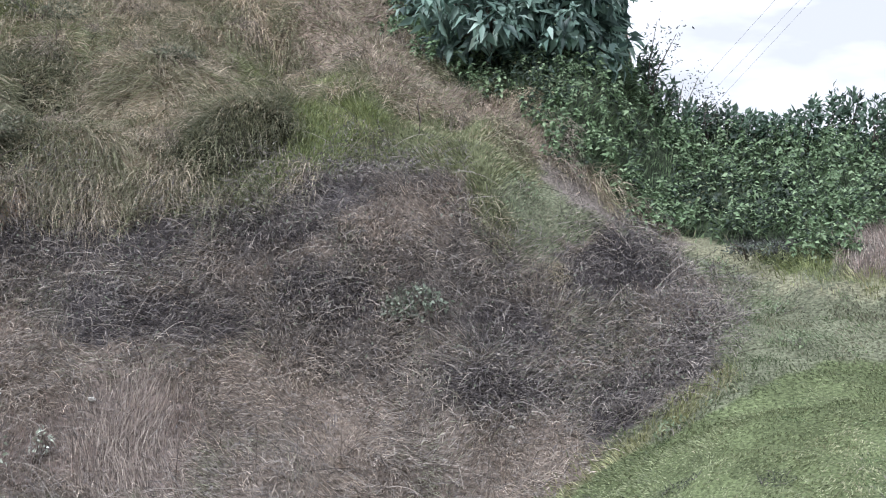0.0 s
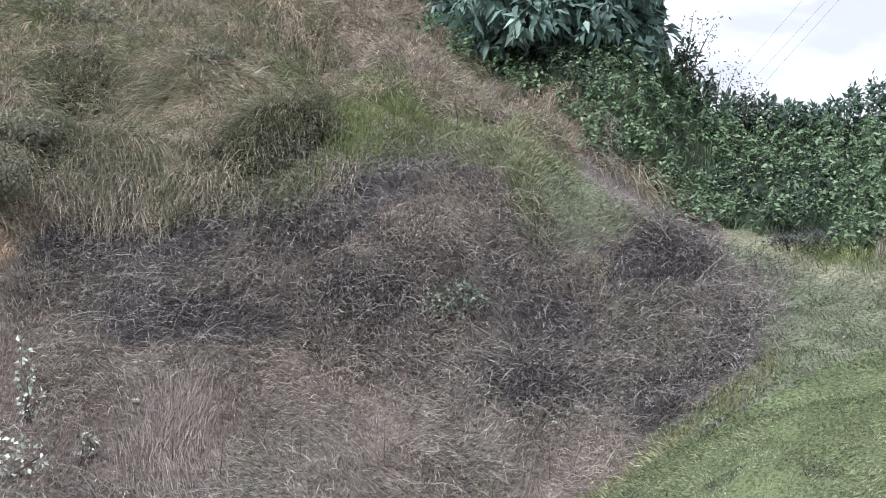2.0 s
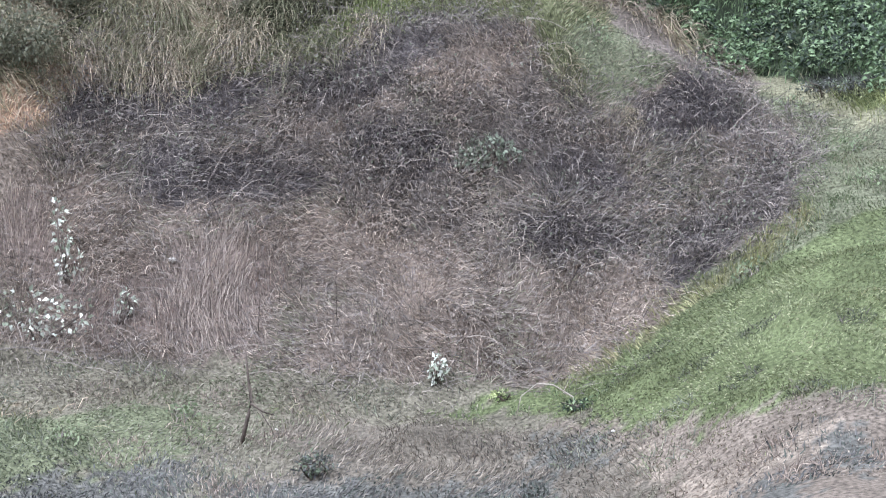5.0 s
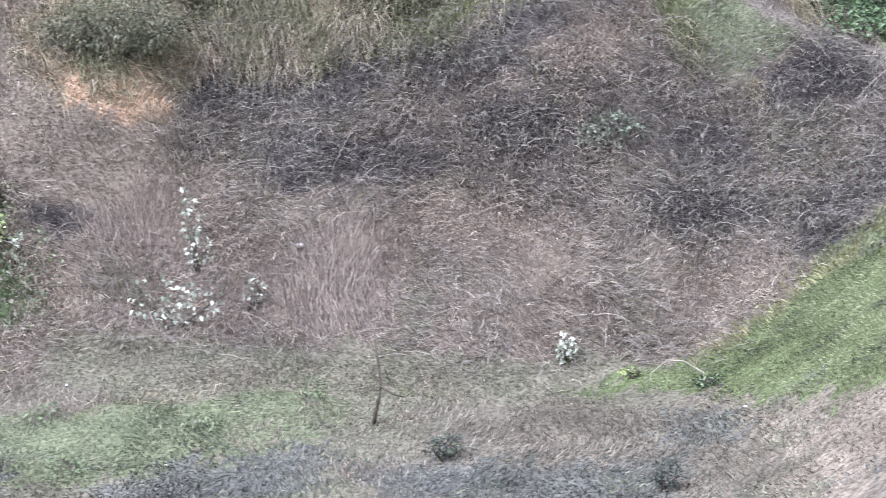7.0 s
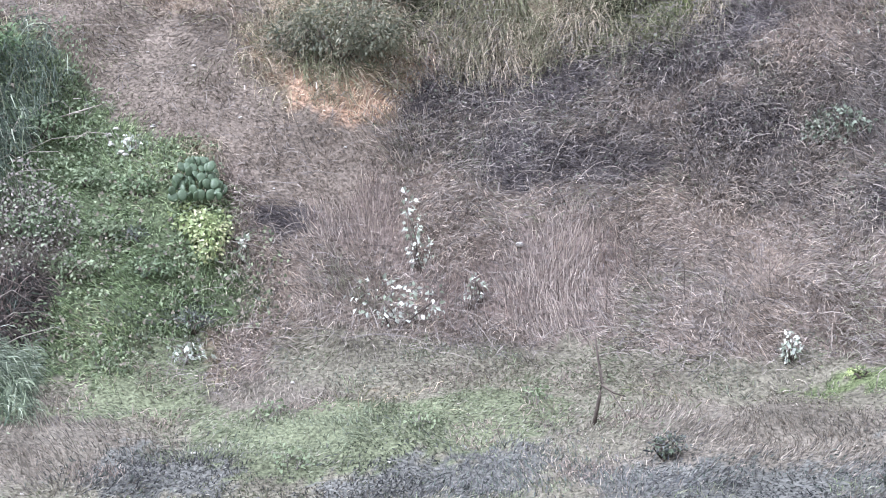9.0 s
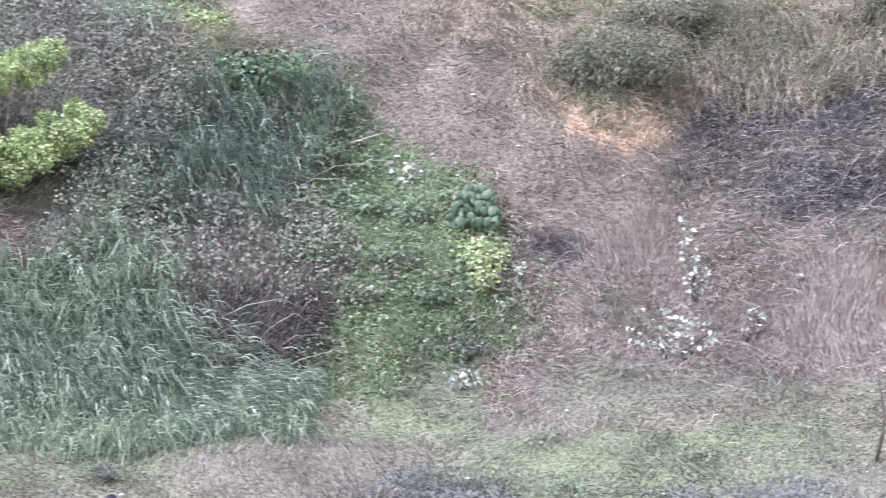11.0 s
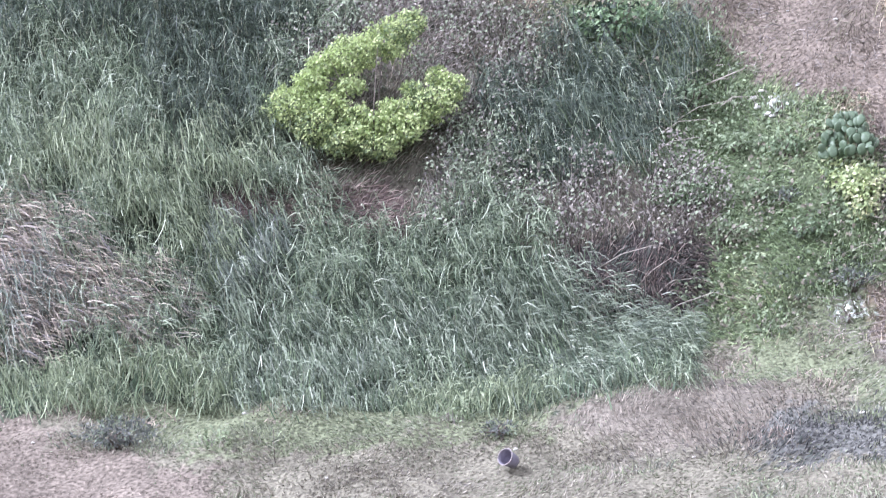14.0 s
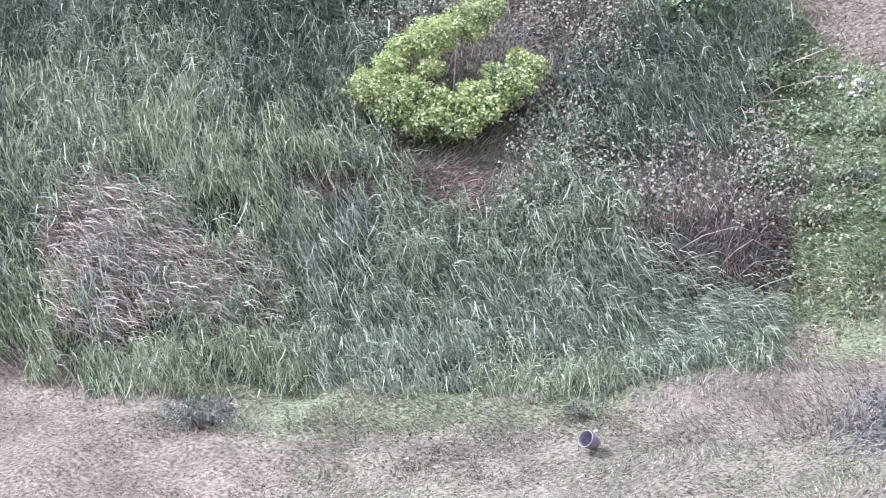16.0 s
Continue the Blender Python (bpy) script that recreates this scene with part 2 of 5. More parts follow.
zone("meadow", (-9.77, 27.05), (-8.11, 27.72), (-6.75, 27.9), (-4.68, 28.5), (-3.48, 27.97), (-1.62, 27.87), (0.22, 28.13), (0.56, 26.95), (-3.33, 26.75), (-9.36, 25.89))
zone("redweed", (-9.93, 29.22), (-8.86, 29.87), (-8.14, 29.52), (-7.01, 29.1), (-6.26, 29.33), (-5.54, 29.87), (-4.52, 29.77), (-4.06, 29.29), (-4.42, 29), (-4.09, 28.35), (-5.02, 28.47), (-5.93, 28.66), (-6.62, 28.2), (-7.19, 28.56), (-7.55, 28.81), (-8.44, 29.09), (-9.26, 28.75))
zone("redweed", (-9.97, 29.33), (-8.28, 30.07), (-8.06, 29.2), (-8.93, 28.66), (-9.62, 28.59))
zone("redweed", (-5.88, 29.87), (-4.66, 30.29), (-4.28, 29.86), (-3.91, 29.37), (-4.24, 28.51), (-5.25, 28.83), (-5.67, 28.59), (-6.24, 28.93), (-6.76, 29.03), (-6.66, 29.4))
zone("bramble", (-9.11, 30.74), (-8.69, 31.42), (-8.17, 32.21), (-6.12, 32.78), (-4.61, 32.94), (-3.26, 33.64), (-2.2, 34.42), (-1.07, 34.95), (-0.14, 34.34), (0.78, 33.67), (1.88, 33.21), (2.38, 34.2), (3.57, 34.91), (4.98, 35.95), (5.51, 33.74), (5.13, 30.92), (4.37, 30), (3.11, 29.1), (2.47, 29.38), (2.04, 30.19), (1.14, 30.09), (-0.04, 30.2), (-1.26, 30.47), (-2.5, 30.79), (-4.14, 30.79), (-5.54, 30.57), (-6.87, 30.58), (-8.13, 30.64))
zone("straw_bank", (-2.08, 32.83), (-1.45, 33.35), (-0.69, 33.79), (0.15, 34.04), (0.44, 33.62), (0.11, 33.02), (-0.75, 32.53), (-1.61, 32.47))
zone("straw_bank", (-4.36, 32.1), (-3.09, 32.21), (-2.25, 32.37), (-1.79, 32.04), (-2.85, 32.02), (-3.68, 31.85))
zone("straw_bank", (0.96, 31.27), (2.2, 31.32), (4.23, 31.14), (4.17, 30.73), (2.19, 31.08), (1.06, 30.93))
zone("straw_bank", (-2.89, 30.66), (-1.46, 30.53), (-0.04, 30.11), (-0.64, 30.16), (-1.85, 30.38))
zone("thorn", (-8.51, 31.53), (-8.16, 32.18), (-7.51, 32.59), (-6.12, 32.75), (-4.6, 32.88), (-3.25, 33.55), (-2.19, 34.3), (-1.18, 34.8), (-1.45, 33.35), (-2.08, 32.83), (-2.15, 32.44), (-3.13, 32.51), (-4.43, 32.54), (-5.44, 32.11), (-6.33, 32.25), (-7.34, 31.98), (-8.25, 31.35))
zone("thorn", (-7.09, 31.42), (-6.66, 31.85), (-5.9, 31.76), (-5.31, 31.47), (-4.59, 31.61), (-3.62, 31.49), (-2.86, 31.27), (-3.55, 30.96), (-4.65, 30.75), (-5.54, 30.6), (-6.22, 30.87), (-6.68, 30.65))
zone("thorn", (-3.08, 32.15), (-2.21, 31.92), (-1.34, 31.73), (-1.22, 31.41), (-2.04, 31.33), (-2.79, 31.55))
zone("thorn", (2.34, 33.57), (2.49, 34.22), (3.32, 34.69), (4.39, 35.9), (4.95, 35.71), (4.67, 34.48), (3.87, 33.43), (3.13, 32.57), (2.51, 32.86))
zone("thorn", (0.34, 31.76), (1.2, 32.55), (1.83, 32.19), (2.22, 31.56), (2.1, 31.39), (1.27, 31.07), (0.45, 31.22))
zone("thorn", (0.04, 30.92), (1.16, 30.96), (1.97, 30.77), (2.04, 30.19), (1.44, 30.08), (0.75, 30.22), (0.05, 30.47))
zone("thorn", (2.67, 30.65), (3.7, 31), (4.56, 31.31), (5.31, 33.14), (5.11, 30.92), (4.4, 30.18), (3.62, 29.44), (3.02, 29.14), (2.67, 29.51))
zone("thorn", (-7, 30.95), (-6.4, 31.2), (-5.71, 30.91), (-5.85, 30.48), (-6.7, 30.55))
zone("midgreen", (-5.31, 32.86), (-5.45, 33.97), (-5.33, 35.23), (-4.4, 35.03), (-3.8, 38.41), (-2.45, 37.44), (-1.2, 37.89), (0.08, 38.09), (1.31, 36.27), (2.04, 36.05), (2.48, 35.06), (2.34, 34.35), (1.97, 33.8), (1.28, 33.66), (0.82, 33.73), (0.35, 34.1), (-0, 34.4), (-1.74, 34.69), (-2.62, 34.15), (-3.47, 33.74), (-4.07, 33.31))
zone("verge", (0.92, 34.21), (2.03, 35.9), (2.6, 35.11), (2.33, 34.23), (1.97, 33.8), (1.28, 33.75))
# dark zone on a hummock: its shaded flank put into grass and soil colour
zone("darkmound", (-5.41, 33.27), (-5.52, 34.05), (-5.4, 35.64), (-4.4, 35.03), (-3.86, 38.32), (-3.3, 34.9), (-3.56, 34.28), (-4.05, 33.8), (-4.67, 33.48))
zone("freshgrass", (-4.29, 33.25), (-3.67, 33.93), (-3.31, 34.6), (-3.26, 35.48), (-2.44, 37.35), (-1.41, 37.01), (-1.55, 35.21), (-2.41, 34.35), (-3.26, 33.82), (-3.97, 33.35))
# two more flanks with shade painted into the growth
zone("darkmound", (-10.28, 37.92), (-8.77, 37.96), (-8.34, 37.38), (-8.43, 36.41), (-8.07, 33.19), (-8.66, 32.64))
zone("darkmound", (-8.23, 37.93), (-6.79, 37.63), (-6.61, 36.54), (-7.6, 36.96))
zone("strawfall", (-7.9, 38.15), (-6.25, 39.7), (-5.97, 36.1), (-5.81, 33.57), (-6.71, 33.19), (-7.92, 32.77), (-7.63, 33.57), (-8.11, 37.09))
zone("strawfall", (-7.96, 32.88), (-7.33, 33.33), (-5.55, 33.4), (-5.37, 33.1), (-6.43, 33), (-7.78, 32.68))
zone("strawfall", (-8.39, 43.34), (-6.89, 43.97), (-6.16, 39.96), (-7.22, 39.84))
zone("freshgrass", (-5.46, 40.76), (-4.41, 41.28), (-4.07, 40.95), (-5.05, 39.96))
zone("freshgrass", (-3.21, 40.45), (-2.04, 38.91), (-1.83, 37.45), (-3.02, 38.27))
zone("freshgrass", (-11.1, 41.03), (-10.48, 41.87), (-9.84, 40.05), (-10.6, 39.42))
zone("drypatch", (-4.9, 44.72), (-1.33, 45.81), (-1.17, 41.46), (-0.37, 40.61), (0.99, 39.88), (2.25, 38.35), (2.39, 37.17), (2.23, 36.25), (1.8, 36.16), (1.25, 36.39), (0.07, 38.3), (-1.23, 38.22), (-2.14, 40.4), (-3.9, 41.63))
zone("nettle", (-1.62, 45.32), (-1.45, 42.96), (-0.55, 41.72), (0.04, 40.91), (1.12, 39.93), (2.2, 38.87), (2.48, 37.44), (2.33, 36.73), (3.17, 36.69), (3.54, 36.51), (3.9, 36.35), (5.04, 37.54), (6.27, 36.69), (7.74, 36.16), (8.54, 37.06), (10.15, 36.65), (15.96, 57.84), (11.89, 58.81), (8.04, 59.46), (4.7, 46.61))
zone("path", (1.86, 36.24), (2.35, 36.24), (3.15, 36.15), (3.9, 36.23), (5, 37.25), (5.48, 36.24), (5.24, 35.82), (4.35, 35.94), (3.42, 34.98), (2.59, 35.05), (1.91, 35.79))
zone("verge", (5.48, 36.24), (6.13, 35.8), (6.86, 34.66), (7.51, 33.94), (9.27, 33.38), (8.57, 30.8), (6.71, 30.18), (5.04, 29.11), (4.43, 29.45), (5.23, 30.87), (5.67, 32.96), (5.36, 34.59), (5.08, 35.96))
zone("footway", (4.99, 37.16), (5.76, 36.53), (6.44, 35.56), (7.04, 34.38), (7.58, 33.74), (9.17, 33.03), (9.08, 32.68), (7.32, 33.55), (6.66, 34.21), (6.05, 35.3), (5.31, 35.9))
zone("freshgrass", (6.54, 35.45), (7.67, 34.73), (7.91, 34.25), (7.63, 33.97), (6.94, 34.46))
zone("fringe", (7.88, 34.1), (9.31, 33.52), (9.15, 32.94), (7.8, 33.72))
zone("redweed", (8.6, 36.49), (9.39, 36.51), (10.06, 36.3), (9.31, 33.52), (8.26, 33.8), (7.91, 34.25))
# the shadow along the hedge's foot, put into blade and soil colour
zone("darkstrip", (6.16, 36.77), (7.69, 35.9), (7.46, 34.81), (6.23, 35.66))
zone("lawn", (0.63, 27.58), (1.47, 28.21), (2.14, 28.65), (2.99, 28.85), (3.8, 28.6), (4.88, 28.95), (5.73, 29.44), (7.21, 30.07), (8.53, 30.25), (6.08, 21.59))
zone("lawn", (-1.58, 27.21), (-0.15, 27.65), (0.59, 28.09), (2.11, 28.62), (3.02, 28.42), (3.97, 28.55), (4.94, 28.82), (6.85, 29.07), (5.16, 22.01), (4.29, 22.32), (3.11, 22.58), (1.83, 25.06), (0.56, 26.95))
zone("fringe", (0.73, 27.88), (1.48, 28.48), (2.15, 28.83), (3.01, 29.02), (3.97, 29.21), (5.03, 30.45), (5.13, 29.85), (4.21, 28.84), (2.97, 28.61), (2.13, 28.59), (1.09, 27.96))
zone("baretrack", (0.56, 26.68), (1.82, 24.97), (3.1, 22.49), (4.27, 22.23), (6.48, 21.76), (4.18, 14.08), (0.45, 19.45), (1.56, 21.59), (2.18, 22.11), (1.6, 24.18))
zone("sparseweed", (-3.65, 26.41), (-1.56, 26.88), (0.72, 26.29), (1.6, 24.18), (2.12, 22.24), (1.44, 21.84), (0.5, 21.52), (-3.58, 21.63), (-4.18, 23.41), (-3.08, 24.64))
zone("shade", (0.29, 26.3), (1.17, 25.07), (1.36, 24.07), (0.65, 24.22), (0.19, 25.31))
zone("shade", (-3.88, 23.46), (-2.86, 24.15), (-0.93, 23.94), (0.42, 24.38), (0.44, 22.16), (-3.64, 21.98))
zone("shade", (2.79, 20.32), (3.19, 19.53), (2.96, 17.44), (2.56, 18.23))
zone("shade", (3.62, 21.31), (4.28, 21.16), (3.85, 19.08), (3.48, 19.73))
zone("greenstrip", (-10.61, 25.66), (-6.65, 25.66), (-4.9, 26.48), (-4.19, 25.39), (-5.27, 24.45), (-6.61, 23.34), (-9.09, 21.97))
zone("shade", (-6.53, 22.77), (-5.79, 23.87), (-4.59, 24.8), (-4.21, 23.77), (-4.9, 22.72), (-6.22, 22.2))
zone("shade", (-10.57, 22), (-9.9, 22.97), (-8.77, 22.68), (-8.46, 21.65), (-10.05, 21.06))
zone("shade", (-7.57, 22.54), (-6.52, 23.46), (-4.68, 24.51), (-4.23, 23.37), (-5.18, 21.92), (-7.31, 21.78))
zone("sparseweed", (-13.2, 24.54), (-11.76, 24.69), (-10.94, 23.72), (-9.92, 23.42), (-10.11, 22.84), (-10.59, 21.69), (-11.59, 21.52))
zone("sparseweed", (-11.06, 25.7), (-9.15, 26.22), (-7.91, 25.87), (-8.47, 25.03), (-10.17, 25.13))
zone("trail", (-20.51, 33.58), (-18.1, 31.45), (-15.6, 30.22), (-14.51, 30.03), (-13.76, 29.98), (-12.37, 29.19), (-11.69, 29.47), (-11.12, 29.3), (-10.67, 28.8), (-9.97, 28.95), (-9.04, 29.35), (-8.44, 30.96), (-9.54, 30.64), (-10.56, 30.68), (-11.64, 31.8), (-12.21, 32.03), (-13.28, 31.67), (-14.57, 32.32), (-17.78, 33.38))
zone("trail", (-18.92, 35.52), (-15.85, 35.16), (-13.94, 32.04), (-11.87, 32.1), (-10.82, 30.78), (-11.28, 29.56), (-12.63, 29.53), (-14.55, 30.11), (-15.64, 30.3))
zone("rust", (-11.81, 31.93), (-10.92, 31.26), (-10.47, 30.75), (-9.65, 30.64), (-8.62, 31.22), (-8.56, 31.83), (-7.71, 32.42), (-7.96, 32.54), (-8.99, 32.18), (-9.38, 31.6), (-10.21, 31.34), (-11.01, 31.67))
zone("drypatch", (-15.11, 33.52), (-12.72, 33.41), (-11.98, 32.41), (-12.56, 31.7), (-13.6, 31.83), (-14.57, 32.32))
zone("thorn", (-10.53, 28.72), (-9.89, 29.04), (-9.55, 28.65), (-9.95, 28.26), (-10.46, 28.39))
zone("herb", (-16.36, 29.75), (-15.54, 30.12), (-14.48, 29.97), (-13.69, 29.82), (-12.65, 29.06), (-12.1, 28.81), (-11.84, 28.47), (-10.99, 28.8), (-10.74, 28.29), (-11.09, 27.93), (-10.31, 27.52), (-9.86, 27.43), (-10.33, 27.03), (-11.26, 26.3), (-12.19, 26.28), (-13.38, 25.9), (-14.04, 26.33), (-14.73, 26.57), (-15.4, 26.95), (-15.07, 28.27), (-14.64, 29.3))
zone("duff", (-17.34, 26.43), (-15.71, 27.29), (-14.67, 27.52), (-13.69, 27.39), (-14.15, 26.54), (-15.26, 26.1), (-16.33, 25.61), (-17.09, 25.88))
zone("reed", (-44.19, 19.1), (-28.65, 36.23), (-22.44, 27.44), (-21.79, 26.58), (-22.01, 25.37), (-21, 24.7), (-21.41, 23.05), (-21.15, 22.72), (-18.69, 24.97), (-17, 26.4), (-17.52, 26.92), (-18.21, 28.16), (-17.97, 28.91), (-15.49, 29.46), (-14.57, 29.43), (-15.2, 28.43), (-15.04, 27.8), (-16.18, 27.05), (-16.92, 26.24), (-16.54, 25.74), (-15.69, 25.84), (-15.21, 25.33), (-14.04, 25.75), (-12.81, 25.08), (-12.54, 24.07), (-14.09, 22.14), (-17.99, 20.12), (-20.24, 18.71), (-24.45, 10.01))
zone("reed", (-17.78, 27.61), (-17.22, 28.66), (-15.76, 28.95), (-14.83, 28.93), (-15, 28.23), (-15.28, 27.84), (-16.7, 26.94), (-17.32, 26.77))
zone("duff", (-21, 29.67), (-18.25, 29.72), (-17.56, 29.05), (-17.99, 28.19), (-17.69, 26.52), (-18.45, 25.56), (-19.75, 24.87), (-20.45, 24.8), (-19.47, 25.24), (-18.84, 26.24), (-18.45, 27.24), (-19.23, 27.32))
zone("duff", (-17.15, 26.41), (-14.93, 27.66), (-13.49, 27.56), (-13.09, 26.78), (-14.37, 26.36), (-15.54, 25.68), (-16.4, 25.22))
zone("duff", (-25.1, 30.92), (-21.51, 31.22), (-19.89, 28.62), (-20.53, 27.94), (-21.43, 27.64), (-22.51, 27.93))
zone("duff", (-19.89, 23.95), (-20.82, 24.23), (-21.91, 25.97), (-21.34, 28.12), (-19.35, 28.37), (-18.3, 27.84), (-17.6, 26.36), (-17.93, 25.26), (-18.97, 24.42))
zone("redlitter", (-21.5, 22.76), (-20.68, 24.03), (-19.7, 24.8), (-18.69, 25.34), (-18.25, 25), (-18.73, 24.42), (-19.44, 24.39), (-20.15, 23.61), (-20.63, 23.27), (-21.01, 22.61))
# gap in the reeds: its shade is put into stalk and soil colour
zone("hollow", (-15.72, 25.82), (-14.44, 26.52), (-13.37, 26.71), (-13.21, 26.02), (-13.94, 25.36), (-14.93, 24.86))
zone("dryreed", (-24.18, 19.03), (-24, 19.54), (-23, 20.49), (-22.23, 20.53), (-21.21, 20.65), (-20.93, 20.46), (-21.78, 19.33), (-22.79, 18.75), (-23.75, 18.75))
zone("greenstrip", (-20.97, 18.02), (-18.44, 20.4), (-14.32, 22.27), (-13.68, 21.22), (-16.18, 19.03), (-17.48, 18.02), (-19.55, 18.34))
zone("greenstrip", (-14.32, 22.27), (-12.96, 23.4), (-11.81, 25.03), (-11.71, 26.43), (-10.61, 26.8), (-9.81, 24.53), (-12.32, 24.05), (-13.36, 22.34))
zone("baretrack", (-24.49, 15.25), (-23.48, 17.73), (-22.52, 18.22), (-20.48, 17.67), (-19.37, 17.12), (-17.9, 17.51), (-17.26, 17.77), (-16.46, 17.58), (-16.28, 15.82), (-19.09, 11.61))
zone("sparseweed", (-13.83, 21.95), (-12.96, 23.4), (-11.67, 24.27), (-10.37, 23.09), (-10.44, 21.53), (-11.79, 21.13), (-12.91, 21.52))
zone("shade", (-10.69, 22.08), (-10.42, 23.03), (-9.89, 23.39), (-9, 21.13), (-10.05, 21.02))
zone("meadow", (-17.38, 17.9), (-16.11, 18.93), (-13.58, 21.04), (-10.81, 20.91), (-10.04, 19.31), (-14.04, 18.82), (-16.66, 17.8))
zone("herb", (-21.16, 31.38), (-19.98, 32.71), (-18.61, 31.15), (-19.52, 31.05), (-20.43, 30.93))
zone("herb", (-18.18, 29.87), (-16.98, 30.05), (-15.6, 30.02), (-15, 29.69), (-15.93, 29.33), (-17.34, 29.19), (-17.98, 29.47))
zone("trackline", (1.55, 24.51), (1.96, 23.7), (2.46, 21.42), (3.01, 20.92), (4.1, 21.38), (4.02, 20.97), (3.01, 20.47), (2.57, 20.62), (2.35, 18.17), (2.14, 18.98), (2.21, 21.66))


def inside(corners, x, y):
    odd = np.zeros(len(x), bool)
    for (ax, ay), (bx, by) in zip(corners, np.roll(corners, -1, 0)):
        if ay != by:
            odd ^= ((ay > y) != (by > y)) & (x < (bx - ax) * (y - ay) / (by - ay) + ax)
    return odd


def cover(x, y, blur=0.17):
    """The kind of cover at each place; the borders wander."""
    blur = blur * (1 + 1.6 * ease(-np.hypot(x, y), -28, -25.5))
    jx = x + 0.16 * wander(x, y, 1.3, 11) + 0.12 * wander(x, y, 0.4, 13) + rng.normal(0, blur, len(x))
    jy = y + 0.16 * wander(x, y, 1.3, 12) + 0.12 * wander(x, y, 0.4, 14) + rng.normal(0, blur, len(x))
    rho = np.hypot(x, y) + 0.7 * wander(x, y, 5.5, 1) + 0.5 * wander(x, y, 0.8, 15) + rng.normal(0, 1.3 * blur, len(x))
    az = np.degrees(np.arctan2(x, y))
    out = np.where(rho < 27.6, "meadow", np.where((az < -33), "reed", "tussock")).astype("U12")
    out = np.where((az > 2) & (rho >= 27.6) & (rho < 35.5), "verge", out)
    out = np.where((az < -22) & (rho >= 27.6) & (rho < 34) & (out == "tussock"), "herb", out)
    out = np.where((az > 7) & (rho >= 35.5), "nettle", out)
    for kind, corners in ZONES:
        out[inside(corners, jx, jy)] = kind
    return out


GROUND_TINT = {"meadow": (106, 101, 82), "tussock": (112, 98, 74), "straw_bank": (110, 96, 84), "bramble": (82, 74, 68), "thorn": (68, 62, 62), "fringe": (104, 104, 66), "redweed": (108, 93, 84),
               "lawn": (88, 100, 54), "verge": (98, 102, 74), "path": (112, 101, 92), "drypatch": (128, 110, 90), "midgreen": (84, 88, 52),
               "nettle": (52, 64, 42), "trail": (110, 97, 83), "rust": (160, 124, 92), "herb": (80, 92, 58), "duff": (84, 80, 64), "reed": (60, 70, 54),
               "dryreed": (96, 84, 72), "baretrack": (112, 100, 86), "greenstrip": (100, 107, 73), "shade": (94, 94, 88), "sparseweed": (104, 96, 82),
               # hummock flanks, hedge foot and reed hollow: shade put into the soil colour
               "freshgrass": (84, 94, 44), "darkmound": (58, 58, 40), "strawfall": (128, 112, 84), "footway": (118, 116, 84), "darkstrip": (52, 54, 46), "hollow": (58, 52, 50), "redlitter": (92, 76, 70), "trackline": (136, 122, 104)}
TINTS = {k: (0.62 * lin(*v) + 0.38 * lin(*v).mean()) * 1.22 for k, v in GROUND_TINT.items()}

# ---- ground: one sheet out to the horizon ----
bear = np.concatenate([np.arange(-62, 22, 0.25), np.arange(24, 296, 5.0)])
reach = np.concatenate([np.array([0.6, 2, 4, 7, 10, 13, 16]), np.arange(18, 50, 0.15), np.array([51, 53, 56, 60, 66, 75, 90, 110, 140, 190, 260, 400, 600, 900])])
ba, ra = np.meshgrid(np.radians(bear), reach, indexing="ij")
gx, gy = np.sin(ba) * ra, np.cos(ba) * ra
gz = height(gx, gy)
nb, nr = ba.shape
i, j = np.meshgrid(np.arange(nb), np.arange(nr - 1), indexing="ij")
i2 = (i + 1) % nb
quads = np.stack([i * nr + j, i2 * nr + j, i2 * nr + j + 1, i * nr + j + 1], -1).reshape(-1, 4)
inner = np.stack([np.zeros(nb, int) + nb * nr, ((np.arange(nb) + 1) % nb) * nr, np.arange(nb) * nr], -1)
xyz = np.vstack([np.stack([gx.ravel(), gy.ravel(), gz.ravel()], 1), [[0, 0, float(height(0.0, 0.01))]]])
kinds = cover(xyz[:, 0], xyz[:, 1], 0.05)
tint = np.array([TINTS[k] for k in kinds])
ground = put("ground", (xyz, quads, inner, tint), SOIL)
ground.data.polygons.foreach_set("use_smooth", [True] * len(ground.data.polygons))
tagged(ground, "grey-brown soil of a steep overgrown bank above a grassy hollow", "ground", kind="structure")

# ---- where plants root: places spread evenly over the slope's surface ----
cb, cr = np.radians(np.arange(-55.5, 17.5, 0.25)), np.arange(19.5, 47, 0.15)
cbm, crm = np.meshgrid(cb, cr, indexing="ij")
cz = height(np.sin(cbm) * crm, np.cos(cbm) * crm)
steep = np.sqrt(1 + (np.gradient(cz, axis=1) / 0.15) ** 2)
share = (steep * crm).ravel()
AREA = float(share.sum() * 0.15 * radians(0.25))
share = np.cumsum(share) / share.sum()


def rooted(count):
    k = np.searchsorted(share, rng.rand(count))
    b = cbm.ravel()[k] + (rng.rand(count) - 0.5) * radians(0.25)
    r = crm.ravel()[k] + (rng.rand(count) - 0.5) * 0.15
    x, y = np.sin(b) * r, np.cos(b) * r
    return x, y


def slope_of(x, y):
    e = 0.15
    sx, sy = (height(x + e, y) - height(x - e, y)) / (2 * e), (height(x, y + e) - height(x, y - e)) / (2 * e)
    nrm = unit(np.stack([-sx, -sy, np.ones_like(sx)], 1))
    fall = unit(np.stack([-sx, -sy, -(sx * sx + sy * sy)], 1))
    return nrm, fall


